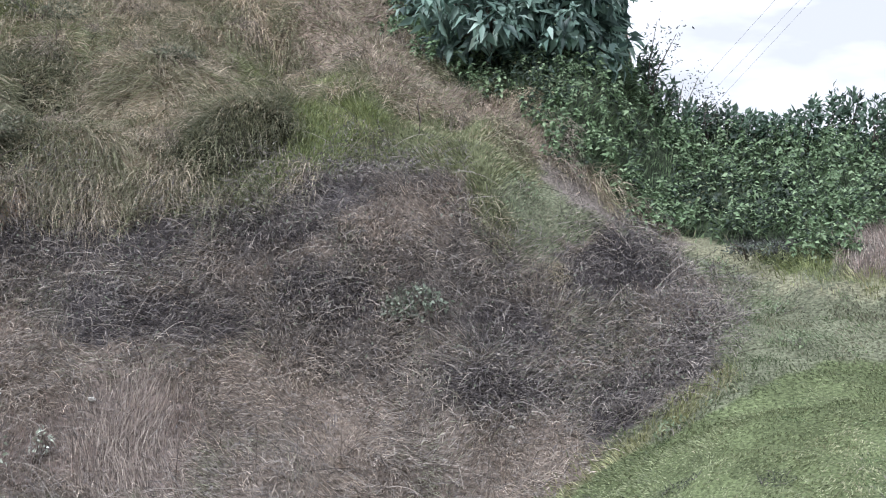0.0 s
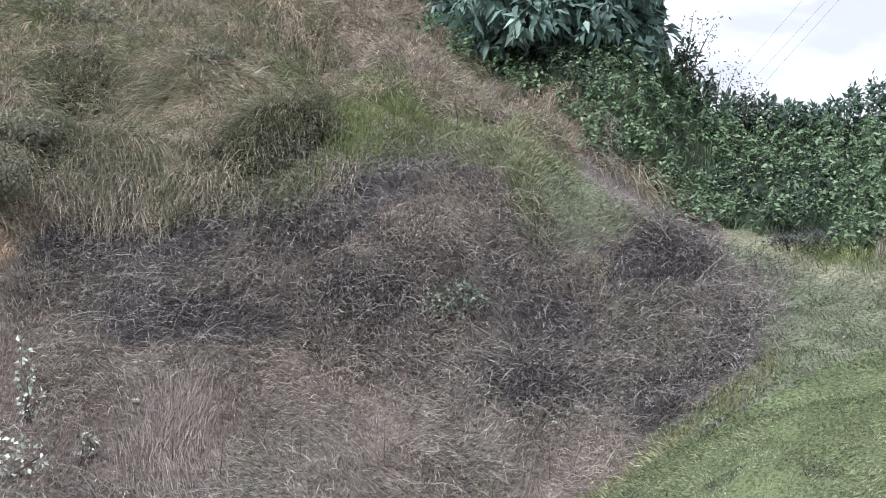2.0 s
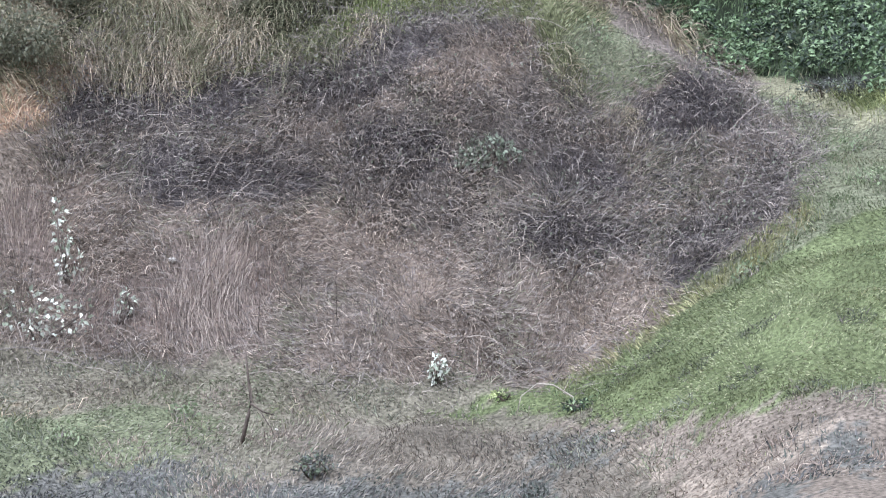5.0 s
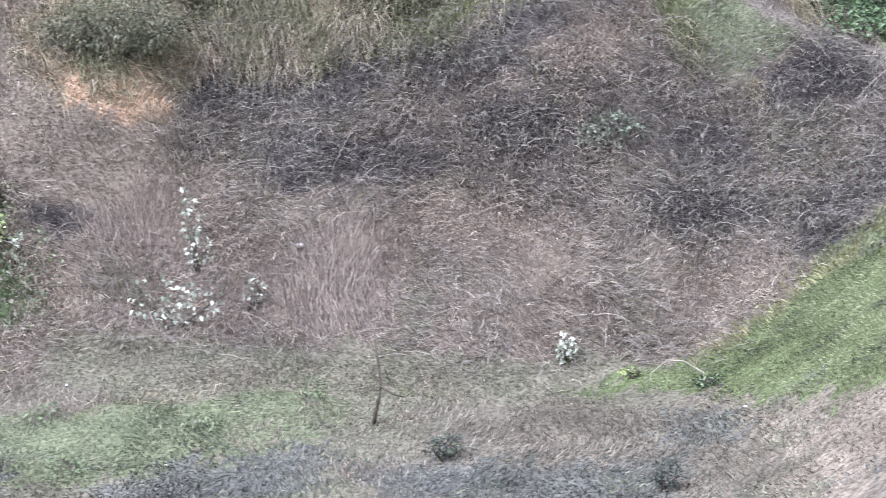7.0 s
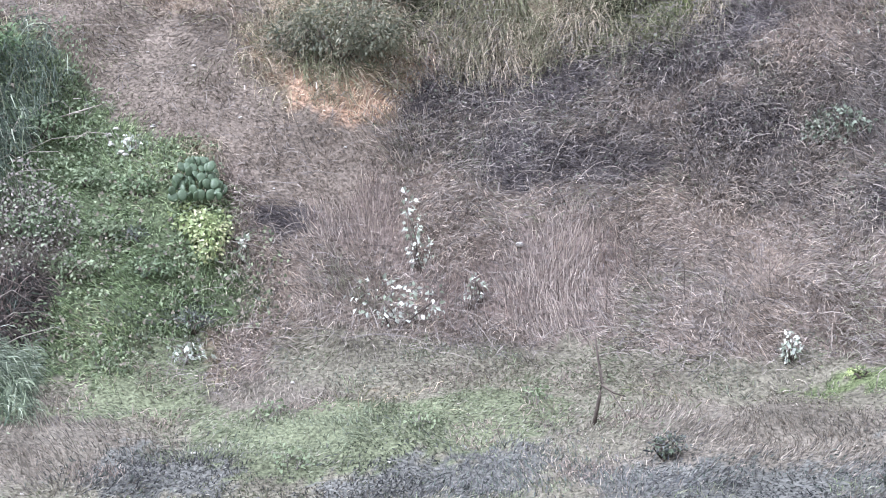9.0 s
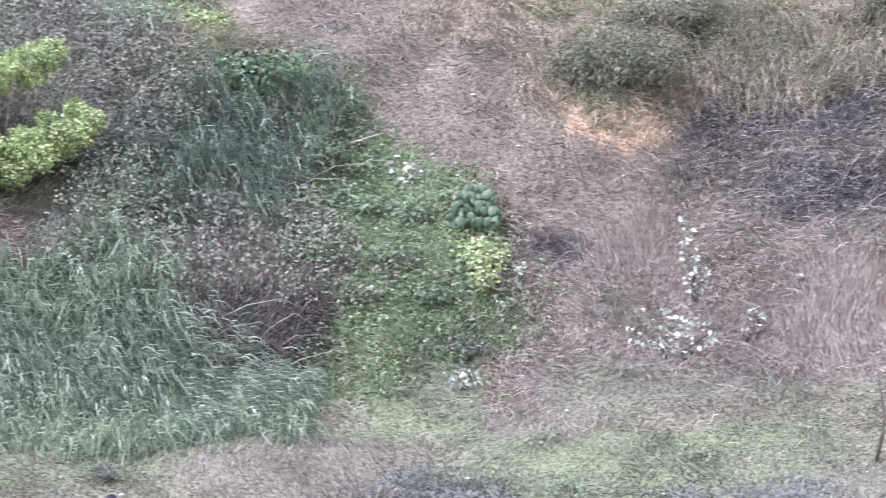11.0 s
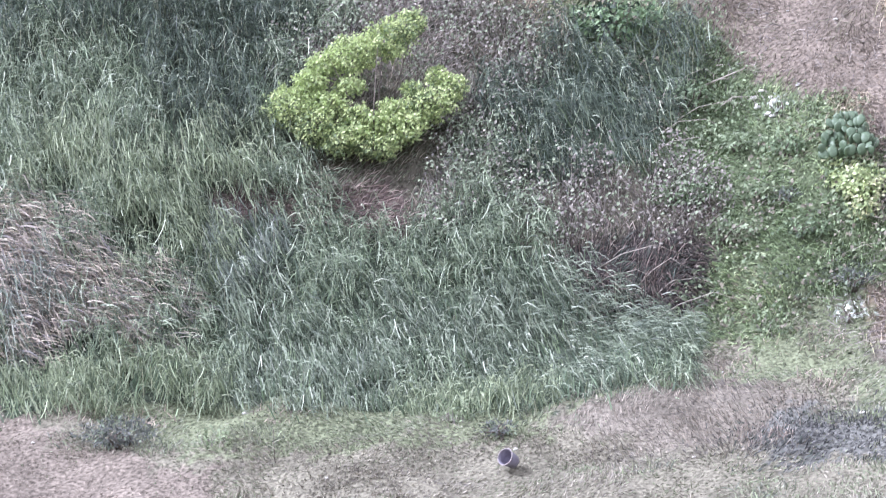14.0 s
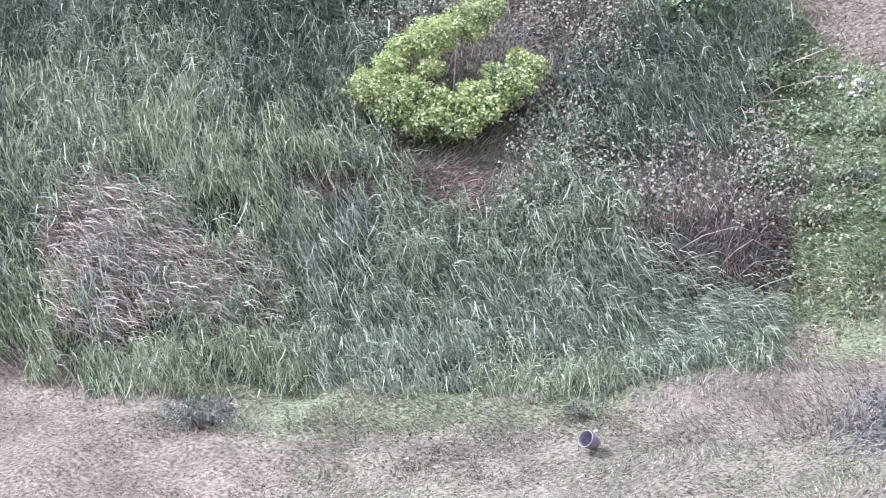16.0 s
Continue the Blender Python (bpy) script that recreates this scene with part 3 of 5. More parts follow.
# kind: plants per square metre, length, width, weights of up / downhill / any way, bend, colours
GROWTH = {
    "meadow": (760, (0.05, 0.12), (0.012, 0.02), (0.3, 0.1, 1.0), 0.4, ((80, 75, 70, 2), (103, 96, 86, 3), (120, 112, 96, 3), (110, 107, 86, 3), (99, 106, 76, 4), (84, 94, 65, 3))),
    "greenstrip": (760, (0.05, 0.12), (0.012, 0.02), (0.35, 0.1, 0.9), 0.4, ((116, 109, 92, 3), (106, 107, 86, 3), (95, 104, 74, 3), (86, 97, 68, 2), (74, 80, 65, 1))),
    # short blades like the meadow's, in darker grey and grey-green tints
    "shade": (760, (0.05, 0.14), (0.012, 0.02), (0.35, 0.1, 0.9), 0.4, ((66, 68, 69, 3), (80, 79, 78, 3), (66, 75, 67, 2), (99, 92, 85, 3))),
    "baretrack": (420, (0.03, 0.08), (0.012, 0.018), (0.3, 0.1, 1.0), 0.4, ((132, 118, 102, 3), (116, 104, 90, 3), (104, 99, 81, 2), (91, 83, 74, 2))),
    "lawn": (760, (0.04, 0.085), (0.012, 0.018), (0.5, 0.1, 0.8), 0.4, ((84, 93, 58, 3), (106, 114, 70, 3), (116, 123, 78, 4), (134, 132, 92, 2))),
    "verge": (520, (0.05, 0.13), (0.010, 0.018), (0.7, 0.2, 0.8), 0.4, ((92, 107, 72, 3), (104, 113, 79, 3), (120, 115, 90, 2), (86, 83, 70, 2))),
    "path": (150, (0.03, 0.09), (0.010, 0.016), (0.6, 0.2, 0.9), 0.4, ((132, 120, 106, 3), (112, 102, 94, 3), (112, 112, 84, 1))),
    "drypatch": (420, (0.15, 0.35), (0.012, 0.02), (0.6, 0.5, 0.8), 0.5, ((139, 125, 104, 3), (120, 106, 90, 3), (108, 110, 74, 2), (127, 106, 93, 1), (93, 86, 72, 2))),
    "tussock": (300, (0.25, 0.6), (0.010, 0.018), (0.45, 0.9, 0.5), 0.6, ((170, 151, 122, 3), (145, 127, 101, 3), (118, 114, 76, 3), (94, 101, 58, 4), (76, 74, 52, 2))),
    "midgreen": (560, (0.1, 0.24), (0.010, 0.018), (0.8, 0.4, 0.6), 0.5, ((78, 82, 50, 3), (96, 102, 60, 4), (112, 116, 72, 3), (140, 128, 98, 3), (112, 102, 78, 2))),
    "straw_bank": (760, (0.14, 0.38), (0.008, 0.013), (0.6, 0.4, 0.8), 0.45, ((158, 143, 126, 3), (139, 125, 111, 3), (172, 156, 139, 1), (118, 109, 100, 4), (124, 125, 99, 3))),
    "redweed": (600, (0.14, 0.42), (0.007, 0.012), (1.1, 0.15, 0.55), 0.3, ((133, 119, 108, 3), (152, 137, 124, 3), (114, 103, 96, 3), (137, 116, 105, 2), (168, 153, 137, 1), (108, 104, 92, 3))),
    "bramble": (760, (0.15, 0.45), (0.008, 0.014), (0.5, 0.4, 0.9), 0.4, ((82, 76, 76, 3), (104, 96, 90, 3), (128, 116, 104, 3), (148, 134, 118, 2), (106, 108, 84, 3), (74, 70, 72, 2))),
    "thorn": (760, (0.12, 0.4), (0.008, 0.014), (0.5, 0.4, 0.9), 0.4, ((66, 62, 65, 3), (80, 74, 76, 4), (96, 88, 86, 3), (114, 105, 98, 2), (84, 88, 76, 2))),
    "fringe": (520, (0.12, 0.32), (0.010, 0.018), (0.9, 0.3, 0.5), 0.5, ((126, 130, 74, 3), (142, 140, 88, 3), (108, 120, 66, 2), (160, 146, 108, 2))),
    "sparseweed": (420, (0.07, 0.2), (0.008, 0.014), (0.7, 0.1, 0.8), 0.3, ((119, 108, 95, 3), (106, 99, 85, 3), (132, 120, 105, 2), (90, 84, 79, 3))),
    "nettle": (110, (0.15, 0.35), (0.012, 0.02), (0.9, 0.1, 0.5), 0.4, ((62, 84, 48, 3), (78, 100, 56, 3), (110, 106, 72, 1))),
    "trail": (380, (0.06, 0.2), (0.008, 0.016), (0.5, 0.3, 0.9), 0.3, ((128, 114, 97, 3), (108, 96, 82, 3), (94, 84, 72, 3), (112, 110, 82, 2), (150, 136, 116, 1))),
    "rust": (420, (0.12, 0.35), (0.010, 0.018), (0.7, 0.6, 0.5), 0.5, ((166, 142, 112, 3), (150, 130, 104, 3), (178, 158, 128, 2), (126, 114, 88, 2))),
    "herb": (520, (0.1, 0.26), (0.012, 0.022), (0.7, 0.3, 0.7), 0.6, ((80, 97, 60, 3), (93, 114, 68, 3), (113, 130, 80, 3), (138, 147, 97, 1), (118, 111, 89, 2))),
    "duff": (320, (0.12, 0.35), (0.010, 0.016), (0.7, 0.2, 0.8), 0.3, ((114, 102, 93, 3), (94, 85, 78, 2), (134, 121, 108, 2), (100, 109, 82, 3))),
    "reed": (90, (0.3, 0.7), (0.014, 0.026), (1.0, 0.2, 0.4), 0.5, ((96, 116, 84, 3), (80, 100, 76, 3), (122, 140, 100, 2), (64, 78, 62, 1))),
    "freshgrass": (640, (0.14, 0.34), (0.010, 0.018), (0.9, 0.3, 0.45), 0.5, ((88, 98, 46, 3), (104, 113, 52, 4), (120, 126, 64, 3), (140, 132, 92, 2))),
    # darker olive blades paint the shaded side of the hummocks
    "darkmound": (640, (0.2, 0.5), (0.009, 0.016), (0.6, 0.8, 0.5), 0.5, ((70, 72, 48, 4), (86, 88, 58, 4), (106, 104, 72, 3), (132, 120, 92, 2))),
    "strawfall": (560, (0.3, 0.7), (0.008, 0.015), (0.3, 0.9, 0.6), 0.5, ((165, 149, 119, 3), (143, 129, 103, 3), (119, 110, 85, 3), (101, 103, 65, 3), (85, 81, 60, 2))),
    "footway": (420, (0.03, 0.08), (0.010, 0.016), (0.5, 0.2, 0.9), 0.4, ((122, 120, 92, 3), (110, 112, 80, 3), (100, 106, 72, 2))),
    # dark blades stand for the shadow under the hedge
    "darkstrip": (420, (0.1, 0.25), (0.010, 0.018), (0.8, 0.2, 0.7), 0.4, ((50, 54, 46, 3), (64, 66, 60, 3), (78, 86, 62, 1))),
    "trackline": (420, (0.03, 0.07), (0.012, 0.018), (0.3, 0.1, 1.0), 0.4, ((144, 130, 113, 3), (130, 116, 100, 3), (114, 104, 90, 2))),
    "redlitter": (480, (0.12, 0.4), (0.009, 0.015), (0.6, 0.5, 0.8), 0.4, ((112, 93, 86, 3), (94, 80, 75, 3), (132, 112, 101, 2), (88, 92, 72, 3))),
    # reddish dead stalks, most tinted near black for the shade in the gap
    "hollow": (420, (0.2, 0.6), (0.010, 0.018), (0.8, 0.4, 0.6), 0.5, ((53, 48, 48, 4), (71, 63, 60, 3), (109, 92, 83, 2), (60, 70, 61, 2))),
    "dryreed": (320, (0.3, 0.7), (0.014, 0.026), (0.8, 0.2, 0.7), 0.6, ((150, 132, 112, 3), (120, 106, 92, 2), (100, 96, 84, 2))),
}
NAMES = {
    "meadow": ("meadow_grass", "short pale green and straw-coloured grass on the hollow's floor"),
    "greenstrip": ("green_grass", "short fresh green grass in a strip below the bank"),
    "shade": ("dark_floor_blades", "short blades in darker grey and grey-green patches of the hollow"),
    "baretrack": ("worn_turf", "thin dry trodden turf on a bare track"),
    "lawn": ("lawn_grass", "short bright green grass beside the bank"),
    "verge": ("verge_grass", "pale green short grass along the footpath"),
    "path": ("path_stubble", "sparse dry stubble on the brown footpath"),
    "drypatch": ("dry_stubble", "brown dry stubble beside the footpath"),
    "tussock": ("long_dry_grass", "long tan and green grass lying down the upper slope"),
    "midgreen": ("green_slope_grass", "dense dark green grass on top of the bank"),
    "straw_bank": ("dead_bank_grass", "bleached dead grass and weeds over the bank"),
    "redweed": ("red_brown_weeds", "upright reddish-brown dead weed stalks on the bank"),
    "bramble": ("bank_undergrowth", "dark brown dead undergrowth under bare brambles"),
    "thorn": ("thorn_undergrowth", "purplish dark dead undergrowth below thick brambles"),
    "fringe": ("fringe_grass", "longer yellow-green grass where bank and lawn meet"),
    "sparseweed": ("sparse_dry_weeds", "thin brown dry weeds over short grass"),
    "nettle": ("slope_undergrowth", "dark green stalks below leafy weeds on the slope"),
    "trail": ("trail_litter", "grey-brown dead litter on a wide dry trail"),
    "rust": ("rust_coloured_grass", "orange-brown dry grass on a small eroded face"),
    "herb": ("low_green_weeds", "low mixed green weeds between trail and reeds"),
    "duff": ("dead_stalks", "dead brown stalks among the reeds"),
    "reed": ("young_reed_shoots", "grey-green young shoots under the tall reeds"),
    "freshgrass": ("fresh_grass", "fresh yellow-green grass on the slope's hummocks"),
    "darkmound": ("shade_toned_grass", "matted grass, a hummock's shaded flank put into its dark olive colour"),
    "strawfall": ("combed_straw_grass", "long tan grass combed downhill over the hummocks"),
    "footway": ("trodden_grass", "pale trodden grass along a narrow footpath"),
    "darkstrip": ("shadow_toned_growth", "low growth with the hedge's shadow put into its dark colour"),
    "trackline": ("pale_track_turf", "pale worn turf along crossing foot tracks"),
    "redlitter": ("red_brown_litter", "reddish-brown dead stalks under a yellow-green shrub"),
    "hollow": ("shade_toned_stalks", "dead stalks, the shade of a reed bed hollow put into their colour"),
    "dryreed": ("fallen_dry_reeds", "bleached flattened reeds on the slope"),
}
most = max(v[0] for v in GROWTH.values())
px, py = rooted(int(AREA * most))
pk = cover(px, py)
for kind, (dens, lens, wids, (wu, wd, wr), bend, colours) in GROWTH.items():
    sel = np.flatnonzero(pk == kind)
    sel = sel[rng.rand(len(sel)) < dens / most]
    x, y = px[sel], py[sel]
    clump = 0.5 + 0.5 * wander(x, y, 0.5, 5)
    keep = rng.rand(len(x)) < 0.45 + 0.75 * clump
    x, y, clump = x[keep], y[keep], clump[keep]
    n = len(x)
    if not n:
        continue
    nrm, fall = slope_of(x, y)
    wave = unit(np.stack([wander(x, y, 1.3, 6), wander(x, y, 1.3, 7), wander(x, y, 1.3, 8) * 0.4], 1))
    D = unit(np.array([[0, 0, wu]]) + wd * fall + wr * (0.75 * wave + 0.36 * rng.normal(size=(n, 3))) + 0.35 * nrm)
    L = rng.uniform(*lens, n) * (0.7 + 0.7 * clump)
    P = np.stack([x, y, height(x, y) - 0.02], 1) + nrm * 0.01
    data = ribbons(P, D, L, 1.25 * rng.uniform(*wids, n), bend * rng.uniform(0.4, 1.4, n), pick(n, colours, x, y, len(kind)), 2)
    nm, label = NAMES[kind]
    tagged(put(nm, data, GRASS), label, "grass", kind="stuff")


# ---- tall growth, plant by plant ----
def centres(kinds, gap, low=19.5, high=47.0, tries=20000, seed=1):
    """Places at least gap apart on ground of the given kinds."""
    x, y = rooted(tries)
    ok = np.isin(cover(x, y, 0.05), kinds)
    r = np.hypot(x, y)
    ok &= (r > low) & (r < high)
    got = np.zeros((0, 2))
    for p in np.stack([x[ok], y[ok]], 1):
        if not len(got) or ((got - p) ** 2).sum(1).min() > gap * gap:
            got = np.vstack([got, p])
    return got


def thing(name, x, y, label, category, group=""):
    ob = new(name)
    ob.location = (x, y, float(height(x, y)))
    return tagged(ob, label, category, group)


def spread(n, radius):
    a, r = rng.rand(n) * 2 * math.pi, radius * np.sqrt(rng.rand(n))
    return r * np.cos(a), r * np.sin(a)


def on_ground(x, y, cx, cy):
    """Local points on the ground round a thing that stands at (cx, cy)."""
    return np.stack([x, y, height(x + cx, y + cy) - float(height(cx, cy))], 1)


CANES = ((126, 116, 106, 2), (108, 99, 92, 3), (90, 83, 79, 3), (74, 68, 66, 2))
for k, (cx, cy) in enumerate(centres(("bramble", "thorn", "straw_bank", "trail"), 1.2, 27.5, 36)):
    kind = cover(np.array([cx]), np.array([cy]), 0.01)[0]
    dense = {"bramble": 0.8, "thorn": 1.15, "straw_bank": 0.7, "trail": 0.3}.get(kind, 0.7)
    ob = thing("bramble_bush", cx, cy, "bare arching grey-brown bramble canes over the steep bank" if kind in ("bramble", "thorn") else "sparse pale dead bramble canes among dead bank grass", "bramble", "brambles on the bank")
    n = int(90 * dense)
    x, y = spread(n, 0.9)
    nrm, fall = slope_of(x + cx, y + cy)
    D = unit(nrm * rng.uniform(0.1, 0.7, (n, 1)) + fall * rng.uniform(-0.3, 0.7, (n, 1)) + 0.9 * rng.normal(size=(n, 3)))
    D[:, 2] = np.abs(D[:, 2]) * 0.5
    D = unit(D)
    L = rng.uniform(0.45, 1.4, n)
    put("cane_tangle", ribbons(on_ground(x, y, cx, cy) + nrm * rng.uniform(0, 0.15, (n, 1)), D, L, rng.uniform(0.007, 0.013, n), rng.uniform(0.1, 0.55, n), pick(n, CANES), 4), TWIG, ob)
    n = int(480 * dense)
    x, y = spread(n, 0.95)
    nrm, fall = slope_of(x + cx, y + cy)
    D = unit(rng.normal(size=(n, 3)) + 0.4 * nrm)
    put("twig_tangle", ribbons(on_ground(x, y, cx, cy) + nrm * rng.uniform(0, 0.35, (n, 1)), D, rng.uniform(0.08, 0.3, n), rng.uniform(0.008, 0.016, n), rng.uniform(0.0, 0.5, n),
                         pick(n, ((112, 103, 96, 3), (95, 88, 84, 3), (132, 121, 110, 1), (74, 68, 69, 2))), 2), TWIG, ob)
    if kind in ("bramble", "thorn"):
        n = 320 if kind == "thorn" else 120
        x, y = spread(n, 0.95)
        nrm, fall = slope_of(x + cx, y + cy)
        put("leaf_litter", blades_leaf(on_ground(x, y, cx, cy) + nrm * rng.uniform(0.05, 0.4, (n, 1)), unit(rng.normal(size=(n, 3)) + 0.5 * fall), unit(nrm + 0.6 * rng.normal(size=(n, 3))),
                                       rng.uniform(0.04, 0.1, n), rng.uniform(0.03, 0.05, n), pick(n, ((84, 78, 74, 3), (108, 100, 92, 2), (88, 96, 76, 2), (64, 58, 60, 2)))), LEAF, ob)

# tussocks of long grass falling over the mounds above the bank
# last palette: tussocks coloured dark for the hummocks' shaded flanks
TUSSOCKS = (((156, 141, 114, 3), (136, 121, 97, 3), (110, 101, 78, 3), (92, 90, 60, 3)), ((108, 107, 72, 3), (92, 95, 60, 4), (136, 125, 97, 2), (72, 73, 50, 3)), ((134, 120, 102, 3), (110, 97, 85, 3), (156, 139, 116, 1), (82, 76, 63, 3)),
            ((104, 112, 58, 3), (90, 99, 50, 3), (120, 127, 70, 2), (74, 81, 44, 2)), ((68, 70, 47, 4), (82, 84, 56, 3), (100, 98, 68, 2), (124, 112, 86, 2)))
NAMED = ("bleached tan tussock of long grass falling downhill", "olive-green tussock of long grass on the slope", "grey-brown withered tussock on the slope", "fresh green tussock of grass on the slope", "tussock with a hummock's shaded flank put into its dark olive colour")


def tussock(cx, cy, tone, n, span, long):
    ob = thing("grass_tussock", cx, cy, NAMED[tone], "grass tussock", "tussocks above the bank")
    x, y = spread(n, span)
    nrm, fall = slope_of(x + cx, y + cy)
    mean = unit(fall.mean(0, keepdims=True) + [[0.8 * float(wander(cx, cy, 3.0, 24)), 0, 0]])
    D = unit(0.55 * nrm + mean * rng.uniform(0.2, 0.9, (n, 1)) + [0, 0, 0.35] + 0.3 * rng.normal(size=(n, 3)))
    rise = (1 - (x * x + y * y) / (span * span)) * 0.22
    put("blade_mass", ribbons(on_ground(x, y, cx, cy) + nrm * rise[:, None] * rng.rand(n, 1), D, rng.uniform(0.5, 1.1, n) * long, rng.uniform(0.008, 0.016, n), rng.uniform(0.5, 1.1, n), pick(n, TUSSOCKS[tone]), 3), GRASS, ob)


for kinds, gap, tones, n, long in ((("tussock",), 0.75, (0, 1, 1, 2, 0), 190, 0.72), (("drypatch", "rust"), 0.9, (0, 2), 120, 0.5), (("strawfall",), 0.55, (0, 0, 0, 1), 190, 0.6),
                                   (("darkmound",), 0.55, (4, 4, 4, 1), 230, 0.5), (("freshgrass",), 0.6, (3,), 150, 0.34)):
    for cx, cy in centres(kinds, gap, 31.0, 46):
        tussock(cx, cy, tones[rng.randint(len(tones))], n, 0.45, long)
for k in range(11):
    tussock(-8.0 + 0.3 * k + rng.normal() * 0.08, 32.8 + 0.07 * k, 0, 150, 0.36, 0.62)

tussock(2.15, 33.25, 0, 130, 0.2, 0.5)

# dry weeds standing in the hollow
for cx, cy in centres(("meadow", "greenstrip", "shade", "baretrack"), 1.15, 20, 28.5):
    v = float(wander(cx, cy, 2.4, 25))
    if v < -0.1:
        continue
    tone = 0 if v > 0.35 else 1
    ob = thing("dry_weed", cx, cy, "tuft of brown dry weeds in short grass" if tone == 0 else "low grey-green weed tuft in short grass", "weed", "weed tufts in the hollow")
    n = 150
    x, y = spread(n, 0.45)
    D = unit(rng.normal(size=(n, 3)) * 0.55 + [0, 0, 0.9])
    put("blade_mass", ribbons(on_ground(x, y, cx, cy), D, rng.uniform(0.06, 0.26, n), rng.uniform(0.009, 0.016, n), rng.uniform(0.1, 0.7, n),
                              pick(n, ((138, 120, 104, 3), (112, 98, 88, 3), (90, 80, 74, 2)) if tone == 0 else ((96, 100, 84, 3), (80, 88, 76, 2), (122, 124, 98, 2), (108, 120, 80, 2))), 2), GRASS, ob)

for cx, cy in centres(("lawn", "verge"), 0.75, 20, 36):
    if float(wander(cx, cy, 1.6, 26)) < 0.0:
        continue
    ob = thing("lawn_tuft", cx, cy, "darker green tuft in the short grass", "grass tuft", "tufts in the lawn")
    n = 60
    x, y = spread(n, 0.22)
    put("blade_mass", ribbons(on_ground(x, y, cx, cy), unit(rng.normal(size=(n, 3)) * 0.6 + [0, 0, 0.8]), rng.uniform(0.05, 0.14, n), rng.uniform(0.009, 0.015, n), rng.uniform(0.2, 0.8, n),
                              pick(n, ((70, 90, 48, 3), (90, 112, 60, 3), (112, 124, 78, 1), (62, 74, 46, 2))), 2), GRASS, ob)

for cx, cy in ((2.32, 27.88), (2.76, 25.58), (3.2, 24.2), (3.87, 22.67), (4.9, 24.65), (3.61, 25.45), (1.8, 27.47)):
    ob = thing("dark_tuft", cx, cy, "dark grey-green tuft in a dip of the lawn", "grass tuft", "dark tufts in the lawn")
    n = 150
    x, y = spread(n, 0.24)
    put("blade_mass", ribbons(on_ground(x * 1.3, y, cx, cy), unit(rng.normal(size=(n, 3)) * 0.6 + [0, 0, 0.7]), rng.uniform(0.06, 0.2, n), rng.uniform(0.009, 0.015, n), rng.uniform(0.2, 0.8, n),
                              pick(n, ((58, 66, 50, 3), (74, 80, 62, 3), (94, 100, 74, 1), (80, 72, 70, 2))), 2), GRASS, ob)

# leafy weeds on the knoll and round the path's upper end
WEED = ((73, 99, 62, 4), (88, 115, 70, 4), (108, 132, 86, 2), (42, 58, 43, 6), (124, 124, 84, 1))
for k, (cx, cy) in enumerate(centres(("nettle",), 1.05, 34, 46)):
    ob = thing("leafy_weed", cx, cy, "dense green broad-leaved weeds covering the knoll's slope", "weed", "leafy weeds on the knoll")
    n = 46
    x, y = spread(n, 0.75)
    tall = rng.uniform(0.25, 0.75, n) * (0.75 + 0.5 * (0.5 + 0.5 * wander(cx, cy, 2.0, 15)))
    P = on_ground(x, y, cx, cy)
    D = unit(np.array([[0, 0, 1.0]]) + 0.25 * rng.normal(size=(n, 3)))
    put("stalk_mass", ribbons(P, D, tall, np.full(n, 0.016), np.full(n, 0.05), pick(n, ((70, 84, 54, 1), (96, 104, 72, 1))), 2), LEAF, ob)
    m = 13
    at = np.repeat(P + 0 * D, m, 0) + np.repeat(D * tall[:, None], m, 0) * rng.uniform(0.35, 1.02, (n * m, 1))
    out = rng.normal(size=(n * m, 3)) * [1, 1, 0.3] - [0, 0, 0.25]
    out[:, 1] -= 0.35
    out[:, 2] -= 0.12
    put("foliage", blades_leaf(at, unit(out), unit(rng.normal(size=(n * m, 3)) * 0.5 + [0, -0.4, 1]), rng.uniform(0.08, 0.2, n * m), rng.uniform(0.04, 0.1, n * m),
                              pick(n * m, WEED, at[:, 0] + cx, at[:, 1] + cy)), LEAF, ob)

# reeds: stalks with long drooping leaves
REEDS = ((103, 118, 86, 4), (88, 103, 75, 4), (126, 140, 108, 2), (154, 164, 138, 1), (58, 73, 55, 4))
REEDS_OLIVE = ((111, 124, 86, 4), (96, 109, 75, 4), (132, 143, 105, 2), (66, 80, 57, 3))
REEDS_BLUE = ((102, 116, 90, 4), (87, 100, 78, 4), (124, 136, 110, 2), (150, 159, 138, 1), (60, 73, 58, 4))
REEDS_DEEP = ((64, 79, 63, 4), (53, 68, 53, 4), (86, 101, 79, 2), (132, 144, 118, 1), (38, 51, 41, 4))
# dusk palette: leaf colours darkened to paint the shading in the reed bed
REEDS_DUSK = ((82, 95, 81, 4), (94, 106, 91, 4), (114, 124, 108, 2), (62, 70, 64, 3), (136, 143, 126, 1))
REEDS_DRY = ((150, 136, 116, 3), (124, 112, 100, 3), (96, 90, 90, 3), (176, 164, 142, 1))
# stands of one colour in the reed bed
STANDS = []


def stand(kind, *corners):
    STANDS.append((kind, np.array(corners)))


stand("olive", (-25.91, 19.98), (-21.62, 23.92), (-21.24, 23.09), (-20.91, 21.99), (-20.28, 21.48), (-21.33, 20.95), (-22.53, 20.87), (-23.3, 20.82), (-24.3, 19.84), (-24.74, 18.89))
stand("olive", (-24.32, 16.18), (-22.86, 18.43), (-20.07, 20.89), (-17.07, 21.6), (-14.75, 22.99), (-14.03, 21.78), (-21.6, 17.26), (-23.75, 15.74))
